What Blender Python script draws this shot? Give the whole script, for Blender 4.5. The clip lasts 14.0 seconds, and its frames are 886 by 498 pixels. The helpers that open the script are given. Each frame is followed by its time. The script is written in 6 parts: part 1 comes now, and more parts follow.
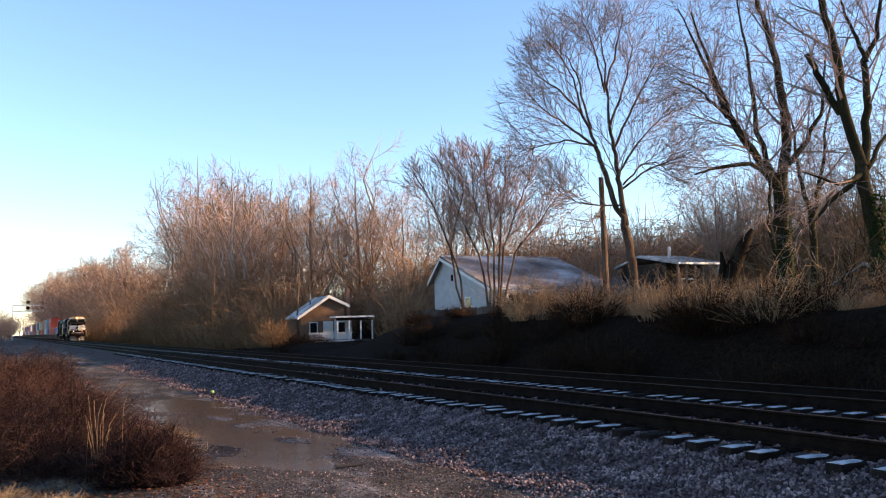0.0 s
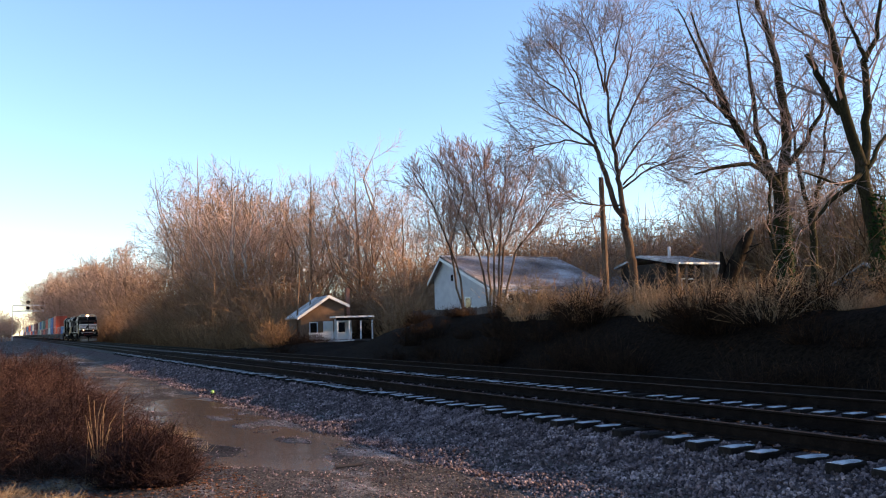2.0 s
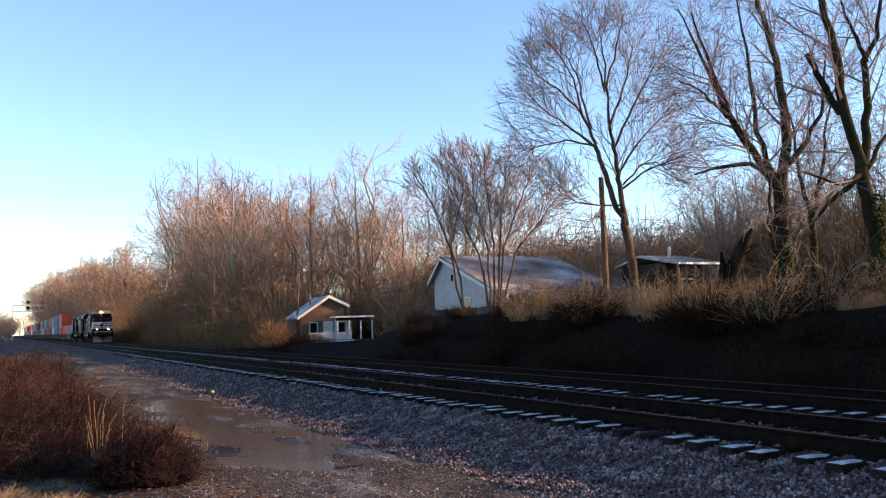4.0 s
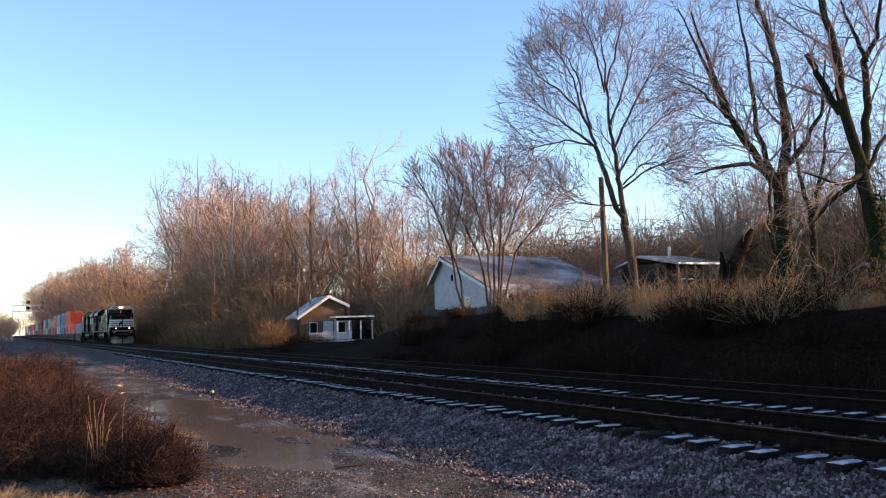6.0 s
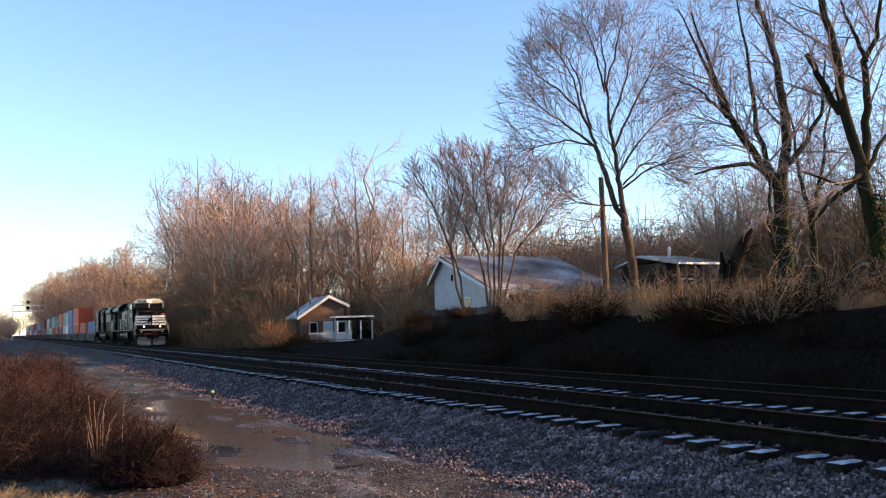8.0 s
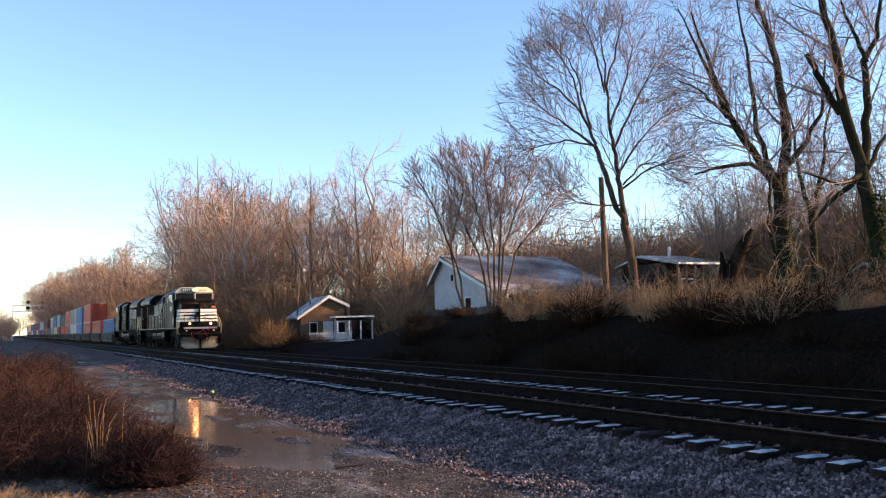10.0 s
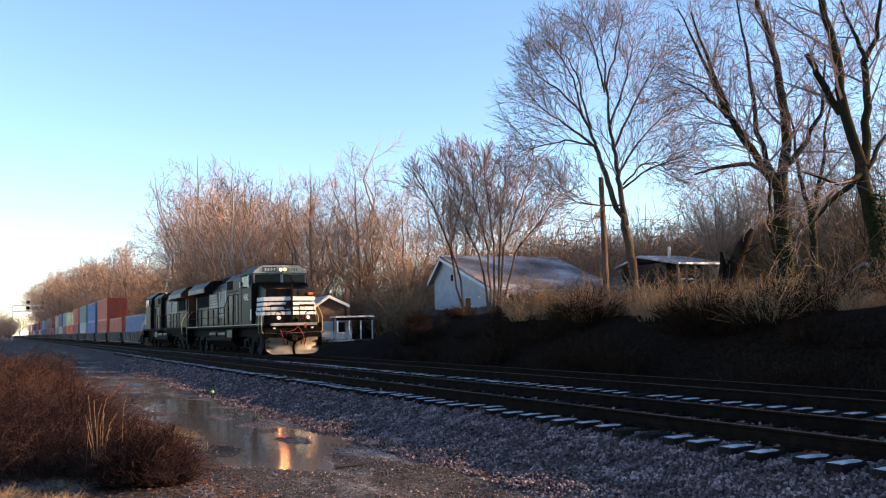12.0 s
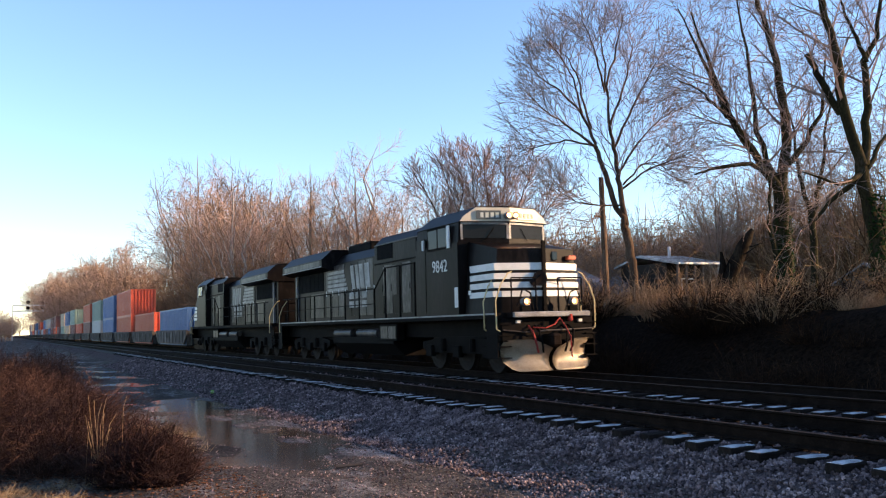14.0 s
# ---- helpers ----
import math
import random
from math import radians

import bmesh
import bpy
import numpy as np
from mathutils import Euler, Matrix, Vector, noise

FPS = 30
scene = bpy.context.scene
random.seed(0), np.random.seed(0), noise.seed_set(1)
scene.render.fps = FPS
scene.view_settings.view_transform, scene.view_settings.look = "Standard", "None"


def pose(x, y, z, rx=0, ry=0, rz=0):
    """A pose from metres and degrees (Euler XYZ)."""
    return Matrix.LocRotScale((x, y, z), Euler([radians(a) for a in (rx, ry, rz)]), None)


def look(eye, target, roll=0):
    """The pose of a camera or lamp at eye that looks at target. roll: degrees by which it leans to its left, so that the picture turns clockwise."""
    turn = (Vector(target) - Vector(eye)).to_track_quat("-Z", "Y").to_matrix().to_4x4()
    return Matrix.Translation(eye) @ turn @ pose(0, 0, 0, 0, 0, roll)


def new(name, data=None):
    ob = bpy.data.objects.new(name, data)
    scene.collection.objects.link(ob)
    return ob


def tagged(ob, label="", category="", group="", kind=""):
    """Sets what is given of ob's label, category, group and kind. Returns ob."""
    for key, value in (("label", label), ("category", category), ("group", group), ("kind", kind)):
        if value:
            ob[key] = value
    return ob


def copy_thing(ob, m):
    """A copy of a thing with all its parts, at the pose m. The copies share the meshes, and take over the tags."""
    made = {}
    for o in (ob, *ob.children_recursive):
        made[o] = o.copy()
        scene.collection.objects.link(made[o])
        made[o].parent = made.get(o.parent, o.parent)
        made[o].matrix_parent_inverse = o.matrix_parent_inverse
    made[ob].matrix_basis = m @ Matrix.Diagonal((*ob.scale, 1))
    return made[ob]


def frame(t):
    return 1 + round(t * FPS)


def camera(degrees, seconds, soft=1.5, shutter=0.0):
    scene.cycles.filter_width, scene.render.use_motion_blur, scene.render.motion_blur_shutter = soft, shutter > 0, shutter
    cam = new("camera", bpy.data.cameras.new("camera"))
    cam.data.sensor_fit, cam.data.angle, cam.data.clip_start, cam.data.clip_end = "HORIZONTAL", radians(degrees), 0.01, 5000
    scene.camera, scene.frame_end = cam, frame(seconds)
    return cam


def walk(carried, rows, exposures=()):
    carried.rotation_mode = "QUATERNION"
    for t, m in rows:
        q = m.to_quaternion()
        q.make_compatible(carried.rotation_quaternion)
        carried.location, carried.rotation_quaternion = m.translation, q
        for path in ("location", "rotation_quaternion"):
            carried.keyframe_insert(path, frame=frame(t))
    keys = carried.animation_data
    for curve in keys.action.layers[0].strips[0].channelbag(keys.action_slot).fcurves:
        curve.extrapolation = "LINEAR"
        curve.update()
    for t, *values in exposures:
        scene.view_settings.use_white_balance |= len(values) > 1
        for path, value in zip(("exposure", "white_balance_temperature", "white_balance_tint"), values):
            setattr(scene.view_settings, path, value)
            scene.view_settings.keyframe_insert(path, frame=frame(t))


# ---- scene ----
cam = camera(53.365, 14.0, soft=1.15, shutter=0.12)
EYE = (0.0, 0.0, 1.343)
YAW, PITCH, ROLL = 26.604, 4.879, -1.503
AIM = (EYE[0] + math.sin(radians(YAW)) * math.cos(radians(PITCH)),
       EYE[1] + math.cos(radians(YAW)) * math.cos(radians(PITCH)),
       EYE[2] + math.sin(radians(PITCH)))
walk(cam, [(0, look(EYE, AIM, ROLL)), (14, look(EYE, AIM, ROLL))], exposures=[(0, 1.32, 6500, 17), (14, 1.32, 6500, 17)])

# ---- light: low winter sun off to one side, clear sky ----
SUN_FROM = Vector((0.883, -0.469, 0.0)).normalized()
SUN_EL = radians(14.5)
world = bpy.data.worlds.new("sky")
scene.world = world
world.use_nodes = True
wn = world.node_tree.nodes
sky = wn.new("ShaderNodeTexSky")
sky.sky_type = "NISHITA"
sky.sun_disc = False
sky.sun_elevation = SUN_EL
sky.sun_rotation = math.atan2(SUN_FROM.x, SUN_FROM.y)
sky.air_density, sky.dust_density, sky.ozone_density = 1.0, 0.08, 3.0
wn["Background"].inputs["Strength"].default_value = 0.143
world.node_tree.links.new(sky.outputs[0], wn["Background"].inputs[0])
sun = new("sun", bpy.data.lights.new("sun", "SUN"))
sun.data.energy, sun.data.angle, sun.data.color = 5.0, radians(0.6), (1.0, 0.68, 0.38)
sun_at = SUN_FROM * math.cos(SUN_EL) + Vector((0, 0, math.sin(SUN_EL)))
sun.matrix_world = look(sun_at * 60, (0, 0, 0))


# ---- materials ----
def surface(name, colours, scale=4.0, rough=0.85, metal=0.0, bump=0.3, fine=40.0, spec=0.4, vary=0.0, island=False, stretch=(1, 1, 1), coat=0.0):
    """Two scales of noise between the colours given, fine relief, and a change of value from object to object or piece to piece."""
    m = bpy.data.materials.new(name)
    m.use_nodes = True
    nt, bs = m.node_tree, m.node_tree.nodes["Principled BSDF"]
    co = nt.nodes.new("ShaderNodeTexCoord")
    mp = nt.nodes.new("ShaderNodeMapping")
    mp.inputs["Scale"].default_value = stretch
    nt.links.new(co.outputs["Object"], mp.inputs[0])
    big, small = nt.nodes.new("ShaderNodeTexNoise"), nt.nodes.new("ShaderNodeTexNoise")
    for n, s, d in ((big, scale, 4), (small, fine, 6)):
        n.inputs["Scale"].default_value, n.inputs["Detail"].default_value = s, d
        nt.links.new(mp.outputs[0], n.inputs["Vector"])
    mix = nt.nodes.new("ShaderNodeMath")
    mix.operation = "MULTIPLY_ADD"
    mix.inputs[1].default_value, mix.inputs[2].default_value = 0.45, 0.0
    nt.links.new(small.outputs["Fac"], mix.inputs[0])
    add = nt.nodes.new("ShaderNodeMath")
    add.operation = "MULTIPLY_ADD"
    add.inputs[1].default_value = 0.55
    nt.links.new(big.outputs["Fac"], add.inputs[0])
    nt.links.new(mix.outputs[0], add.inputs[2])
    ramp = nt.nodes.new("ShaderNodeValToRGB")
    el = ramp.color_ramp.elements
    while len(el) < len(colours):
        el.new(0.5)
    for i, c in enumerate(colours):
        el[i].position = 0.34 + 0.32 * i / max(1, len(colours) - 1)
        el[i].color = (*c, 1)
    nt.links.new(add.outputs[0], ramp.inputs[0])
    out = ramp.outputs[0]
    if vary:
        src = nt.nodes.new("ShaderNodeNewGeometry").outputs["Random Per Island"] if island else nt.nodes.new("ShaderNodeObjectInfo").outputs["Random"]
        hsv = nt.nodes.new("ShaderNodeHueSaturation")
        rng = nt.nodes.new("ShaderNodeMapRange")
        rng.inputs["To Min"].default_value, rng.inputs["To Max"].default_value = 1 - vary, 1 + vary
        nt.links.new(src, rng.inputs[0])
        nt.links.new(rng.outputs[0], hsv.inputs["Value"])
        nt.links.new(out, hsv.inputs["Color"])
        out = hsv.outputs[0]
    nt.links.new(out, bs.inputs["Base Color"])
    bs.inputs["Roughness"].default_value = rough
    bs.inputs["Metallic"].default_value = metal
    bs.inputs["Specular IOR Level"].default_value = spec if rough < 0.6 else 0.03
    bs.inputs["Coat Weight"].default_value = coat
    if bump:
        b = nt.nodes.new("ShaderNodeBump")
        b.inputs["Strength"].default_value, b.inputs["Distance"].default_value = bump, 0.02
        nt.links.new(small.outputs["Fac"], b.inputs["Height"])
        nt.links.new(b.outputs[0], bs.inputs["Normal"])
    return m


def glow(name, colour, strength):
    m = bpy.data.materials.new(name)
    m.use_nodes = True
    bs = m.node_tree.nodes["Principled BSDF"]
    bs.inputs["Base Color"].default_value = (*colour, 1)
    bs.inputs["Emission Color"].default_value = (*colour, 1)
    bs.inputs["Emission Strength"].default_value = strength
    return m


def ground_material():
    """Gravelly dirt, crushed stone on the track bed, leaf litter on the bank painted near black for its shade, dead
    grass in the distance.
    """
    m = surface("ground", [(0.035, 0.028, 0.023), (0.065, 0.055, 0.047), (0.12, 0.105, 0.092)], scale=0.6, fine=28, bump=1.0, rough=0.95)
    nt = m.node_tree
    bs = nt.nodes["Principled BSDF"]
    base = bs.inputs["Base Color"].links[0].from_socket
    geo = nt.nodes.new("ShaderNodeTexCoord")
    sep = nt.nodes.new("ShaderNodeSeparateXYZ")
    nt.links.new(geo.outputs["Object"], sep.inputs[0])
    wob = nt.nodes.new("ShaderNodeTexNoise")
    wob.inputs["Scale"].default_value, wob.inputs["Detail"].default_value = 0.8, 6
    nt.links.new(geo.outputs["Object"], wob.inputs["Vector"])
    edge = nt.nodes.new("ShaderNodeMath")
    edge.operation = "MULTIPLY_ADD"
    edge.inputs[1].default_value = 1.6
    nt.links.new(wob.outputs["Fac"], edge.inputs[0])
    nt.links.new(sep.outputs["X"], edge.inputs[2])
    streak = nt.nodes.new("ShaderNodeMapping")
    streak.inputs["Scale"].default_value = (1.5, 0.45, 1.0)
    nt.links.new(geo.outputs["Object"], streak.inputs[0])
    rime = nt.nodes.new("ShaderNodeTexNoise")
    rime.inputs["Scale"].default_value, rime.inputs["Detail"].default_value, rime.inputs["Roughness"].default_value = 0.9, 10, 0.7
    nt.links.new(streak.outputs[0], rime.inputs["Vector"])
    much = nt.nodes.new("ShaderNodeMapRange")
    much.inputs["From Min"].default_value, much.inputs["From Max"].default_value, much.inputs["To Max"].default_value = 0.52, 0.72, 0.8
    nt.links.new(rime.outputs["Fac"], much.inputs[0])
    white = nt.nodes.new("ShaderNodeMix")
    white.data_type = "RGBA"
    white.inputs["B"].default_value = (0.27, 0.25, 0.245, 1)
    nt.links.new(much.outputs[0], white.inputs["Factor"])
    nt.links.new(base, white.inputs["A"])
    base = white.outputs["Result"]
    # loose pebbles: a shade for each and a rounded rise
    peb = nt.nodes.new("ShaderNodeTexVoronoi")
    peb.inputs["Scale"].default_value = 34.0
    nt.links.new(geo.outputs["Object"], peb.inputs["Vector"])
    shade = nt.nodes.new("ShaderNodeSeparateColor")
    nt.links.new(peb.outputs["Color"], shade.inputs[0])
    lot = nt.nodes.new("ShaderNodeMapRange")
    lot.inputs["To Min"].default_value, lot.inputs["To Max"].default_value = 0.45, 1.7
    nt.links.new(shade.outputs[0], lot.inputs[0])
    tone = nt.nodes.new("ShaderNodeVectorMath")
    tone.operation = "SCALE"
    nt.links.new(base, tone.inputs[0])
    nt.links.new(lot.outputs[0], tone.inputs["Scale"])
    base = tone.outputs[0]
    rise = nt.nodes.new("ShaderNodeBump")
    rise.invert = True
    rise.inputs["Strength"].default_value, rise.inputs["Distance"].default_value = 0.8, 0.02
    nt.links.new(peb.outputs["Distance"], rise.inputs["Height"])
    nt.links.new(bs.inputs["Normal"].links[0].from_socket, rise.inputs["Normal"])
    nt.links.new(rise.outputs[0], bs.inputs["Normal"])
    # second zone: the bank's shade is put into its near-black litter colours
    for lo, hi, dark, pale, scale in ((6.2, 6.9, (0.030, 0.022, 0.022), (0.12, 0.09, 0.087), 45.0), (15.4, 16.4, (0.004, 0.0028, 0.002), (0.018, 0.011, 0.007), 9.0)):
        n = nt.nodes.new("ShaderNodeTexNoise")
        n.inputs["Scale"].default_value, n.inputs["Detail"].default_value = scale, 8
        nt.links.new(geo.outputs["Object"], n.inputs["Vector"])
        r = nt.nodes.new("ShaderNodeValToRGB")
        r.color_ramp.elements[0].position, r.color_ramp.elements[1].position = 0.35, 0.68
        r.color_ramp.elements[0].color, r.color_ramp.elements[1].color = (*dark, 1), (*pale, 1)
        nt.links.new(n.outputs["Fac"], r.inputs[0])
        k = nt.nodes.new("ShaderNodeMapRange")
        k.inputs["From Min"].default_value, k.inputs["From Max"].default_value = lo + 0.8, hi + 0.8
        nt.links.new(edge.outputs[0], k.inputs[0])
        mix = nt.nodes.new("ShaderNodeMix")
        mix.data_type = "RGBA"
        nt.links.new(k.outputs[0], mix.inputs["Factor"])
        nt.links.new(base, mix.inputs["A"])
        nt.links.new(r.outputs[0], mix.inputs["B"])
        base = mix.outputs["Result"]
    nt.links.new(base, bs.inputs["Base Color"])
    return m


MAT = {
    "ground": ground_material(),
    "stone": surface("stone", [(0.046, 0.033, 0.033), (0.108, 0.079, 0.079), (0.31, 0.235, 0.22)], 3, 0.9, bump=0.4, vary=0.75, island=True),
    "tie": surface("tie", [(0.009, 0.007, 0.006), (0.018, 0.014, 0.012), (0.032, 0.026, 0.021)], 3, 0.9, bump=0.5, vary=0.25, stretch=(0.3, 4, 1)),
    "frost": surface("frost", [(0.20, 0.20, 0.205), (0.38, 0.38, 0.39), (0.58, 0.58, 0.59)], 6, 0.8, bump=0.4, fine=60),
    "rail": surface("rail", [(0.006, 0.004, 0.003), (0.011, 0.0072, 0.0054), (0.019, 0.0125, 0.0095)], 5, 0.85, bump=0.3),
    "railhead": surface("railhead", [(0.016, 0.012, 0.010), (0.036, 0.028, 0.024)], 5, 0.62, metal=0.2, bump=0.05),
    "bark": surface("bark", [(0.042, 0.027, 0.019), (0.09, 0.06, 0.042), (0.155, 0.108, 0.078)], 3, 0.95, bump=0.8, fine=20, stretch=(1, 1, 0.3), vary=0.2),
    "mossy": surface("mossy", [(0.014, 0.011, 0.009), (0.028, 0.025, 0.012), (0.06, 0.046, 0.034)], 1.2, 0.95, bump=0.8, fine=20, stretch=(1, 1, 0.4)),
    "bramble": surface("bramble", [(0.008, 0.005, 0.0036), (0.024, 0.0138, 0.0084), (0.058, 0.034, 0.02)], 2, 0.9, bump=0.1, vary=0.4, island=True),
    "thicket": surface("thicket", [(0.185, 0.108, 0.064), (0.33, 0.202, 0.122)], 2, 0.9, bump=0.1, vary=0.35, island=True),
    "twig_dark": surface("twig_dark", [(0.18, 0.128, 0.112), (0.31, 0.228, 0.2)], 2, 0.9, bump=0.1),
    "leaf": surface("leaf", [(0.06, 0.027, 0.016), (0.19, 0.09, 0.05)], 2, 0.8, bump=0.1, vary=0.5, island=True),
    "ivy": surface("ivy", [(0.008, 0.018, 0.005), (0.02, 0.04, 0.011)], 3, 0.7, bump=0.1, vary=0.5, island=True),
    "bark_pale": surface("bark_pale", [(0.16, 0.14, 0.12), (0.30, 0.27, 0.24), (0.42, 0.39, 0.35)], 2, 0.95, bump=0.6, fine=12, stretch=(1, 1, 0.4)),
    "pane": surface("pane", [(0.006, 0.006, 0.007), (0.010, 0.011, 0.012)], 2, 0.12, bump=0.0, spec=0.1),
    "twig": surface("twig", [(0.235, 0.155, 0.112), (0.37, 0.252, 0.186)], 2, 0.9, bump=0.1, vary=0.25),
    "twig_red": surface("twig_red", [(0.28, 0.18, 0.14), (0.42, 0.28, 0.22)], 2, 0.9, bump=0.1, vary=0.25),
    "brush": surface("brush", [(0.014, 0.0075, 0.006), (0.045, 0.023, 0.018), (0.15, 0.085, 0.06)], 2, 0.9, bump=0.1, vary=0.4, island=True),
    "weed": surface("weed", [(0.16, 0.095, 0.052), (0.40, 0.26, 0.15)], 2, 0.9, bump=0.1, vary=0.4, island=True),
    "siding": surface("siding", [(0.34, 0.335, 0.34), (0.46, 0.45, 0.45)], 2, 0.7, bump=0.1, fine=30),
    "fence": surface("fence", [(0.06, 0.05, 0.045), (0.11, 0.09, 0.08)], 2, 0.9, bump=0.3, vary=0.2),
    "black": surface("black", [(0.0022, 0.0018, 0.0019), (0.0042, 0.0034, 0.0034), (0.014, 0.011, 0.0105)], 0.9, 0.42, bump=0.03, spec=0.045, fine=7, stretch=(1, 1.6, 0.45)),
    "sooty": surface("sooty", [(0.003, 0.0027, 0.0026), (0.009, 0.0075, 0.007)], 2, 0.7, bump=0.2),
    "white": surface("white", [(0.50, 0.485, 0.455), (0.68, 0.665, 0.63)], 3, 0.5, bump=0.05),
    "galv": surface("galv", [(0.38, 0.38, 0.39), (0.5, 0.5, 0.51)], 3, 0.5, metal=0.3, bump=0.1),
    "wheel": surface("wheel", [(0.013, 0.011, 0.010), (0.034, 0.028, 0.024)], 4, 0.75, metal=0.2, bump=0.1),
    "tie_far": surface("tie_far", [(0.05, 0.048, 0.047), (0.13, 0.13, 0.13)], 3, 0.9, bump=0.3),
    "darkwall": surface("darkwall", [(0.02, 0.017, 0.015), (0.045, 0.038, 0.034)], 2, 0.9, bump=0.3),
    "roof": surface("roof", [(0.12, 0.10, 0.09), (0.30, 0.28, 0.27), (0.66, 0.65, 0.65)], 0.9, 0.85, bump=0.3, fine=18),
    "roof_brown": surface("roof_brown", [(0.07, 0.05, 0.042), (0.26, 0.21, 0.19), (0.62, 0.60, 0.59)], 0.42, 0.9, bump=0.4, fine=14),
    "rotten": surface("rotten", [(0.007, 0.005, 0.004), (0.016, 0.012, 0.009), (0.04, 0.03, 0.02)], 2, 0.95, bump=1.0, fine=16, stretch=(1, 1, 0.4)),
    "pale_grass": surface("pale_grass", [(0.15, 0.105, 0.065), (0.32, 0.24, 0.155)], 2, 0.9, bump=0.1, vary=0.4, island=True),
    "tanwall": surface("tanwall", [(0.11, 0.066, 0.042), (0.175, 0.11, 0.07)], 2, 0.85, bump=0.2),
    "brick": surface("brick", [(0.22, 0.10, 0.07), (0.32, 0.16, 0.11)], 6, 0.9, bump=0.4),
    "plough": surface("plough", [(0.28, 0.235, 0.18), (0.44, 0.37, 0.28), (0.56, 0.48, 0.37)], 3, 0.45, metal=0.2, bump=0.15),
    "galv_dark": surface("galv_dark", [(0.10, 0.10, 0.105), (0.17, 0.17, 0.175)], 3, 0.5, metal=0.2, bump=0.1),
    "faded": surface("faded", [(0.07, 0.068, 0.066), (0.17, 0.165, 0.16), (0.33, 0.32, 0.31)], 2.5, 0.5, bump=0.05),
    "yellow": surface("yellow", [(0.45, 0.34, 0.16), (0.58, 0.45, 0.22)], 4, 0.5, bump=0.05),
    "red": surface("red", [(0.20, 0.03, 0.025), (0.3, 0.05, 0.04)], 4, 0.6, bump=0.05),
    "orange": surface("orange", [(0.60, 0.12, 0.05), (0.7, 0.18, 0.08)], 4, 0.4, bump=0.02),
    # grey dirt, with the sky's sheen on the hood sides painted into it
    "grime_sheen": surface("grime_sheen", [(0.012, 0.010, 0.0098), (0.038, 0.033, 0.031), (0.105, 0.095, 0.09)], 1.6, 0.4, spec=0.1, bump=0.05, fine=9, stretch=(1, 1.4, 0.5)),
    "frosted": surface("frosted", [(0.11, 0.10, 0.105), (0.24, 0.225, 0.235)], 2, 0.9, bump=0.1, vary=0.4, island=True),
    "green": surface("green", [(0.16, 0.30, 0.06), (0.22, 0.38, 0.09)], 20, 0.7, bump=0.1),
    "void": surface("void", [(0.004, 0.004, 0.004), (0.008, 0.008, 0.008)], 4, 0.8, bump=0.1),
    # number boards: shaded and sunlit side painted as two colours, bars to suit
    "board_shade_paint": surface("board_shade_paint", [(0.05, 0.055, 0.05), (0.08, 0.085, 0.08)], 4, 0.3, bump=0.0),
    "board_sun_paint": surface("board_sun_paint", [(0.55, 0.45, 0.28), (0.65, 0.55, 0.36)], 4, 0.3, bump=0.0),
    "bar_pale": surface("bar_pale", [(0.4, 0.42, 0.36), (0.5, 0.52, 0.46)], 4, 0.5, bump=0.0),
    "bar_dark": surface("bar_dark", [(0.2, 0.16, 0.1), (0.25, 0.2, 0.13)], 4, 0.5, bump=0.0),
    "car_grey": surface("car_grey", [(0.035, 0.029, 0.026), (0.085, 0.074, 0.066), (0.20, 0.18, 0.165)], 1.5, 0.7, bump=0.15, vary=0.2),
    "box_blue": surface("box_blue", [(0.03, 0.082, 0.20), (0.045, 0.12, 0.28)], 1.2, 0.5, bump=0.08, vary=0.15),
    "box_brown": surface("box_brown", [(0.13, 0.05, 0.045), (0.20, 0.075, 0.06)], 1.2, 0.55, bump=0.08, vary=0.25),
    "box_red": surface("box_red", [(0.42, 0.06, 0.027), (0.55, 0.09, 0.04)], 1.2, 0.5, bump=0.08, vary=0.15),
    "box_grey": surface("box_grey", [(0.34, 0.34, 0.34), (0.48, 0.48, 0.47)], 1.2, 0.55, bump=0.08, vary=0.2),
    "box_green": surface("box_green", [(0.16, 0.22, 0.18), (0.24, 0.32, 0.27)], 1.2, 0.55, bump=0.08, vary=0.2),
    "box_tan": surface("box_tan", [(0.38, 0.28, 0.19), (0.48, 0.37, 0.26)], 1.2, 0.55, bump=0.08, vary=0.2),
    "headlight": glow("headlight", (1.0, 0.40, 0.13), 170.0),
    "ditch": glow("ditch", (1.0, 0.33, 0.09), 110.0),
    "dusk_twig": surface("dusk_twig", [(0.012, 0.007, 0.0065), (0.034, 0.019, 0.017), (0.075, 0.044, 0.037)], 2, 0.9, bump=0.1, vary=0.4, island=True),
    "stalk": surface("stalk", [(0.13, 0.08, 0.042), (0.30, 0.20, 0.115)], 9, 0.9, bump=0.1),
    "lens_glow": glow("lens_glow", (1.0, 0.33, 0.10), 0.5),
    "cream": surface("cream", [(0.40, 0.36, 0.27), (0.55, 0.50, 0.39)], 3, 0.5, bump=0.05),
    "bark_wood": surface("bark_wood", [(0.105, 0.068, 0.046), (0.205, 0.136, 0.094), (0.31, 0.215, 0.152)], 3, 0.95, bump=0.6, fine=20, stretch=(1, 1, 0.3), vary=0.25),
    "glass": surface("glass", [(0.006, 0.006, 0.007), (0.010, 0.011, 0.012)], 2, 0.06, bump=0.0, spec=0.4),
    "scrub": surface("scrub", [(0.09, 0.05, 0.026), (0.18, 0.105, 0.055), (0.27, 0.17, 0.092)], 2, 0.9, bump=0.1, vary=0.4, island=True),
    "water": surface("water", [(0.045, 0.03, 0.02), (0.07, 0.048, 0.031)], 1.0, 0.11, bump=0.04, fine=5, spec=0.16),
}


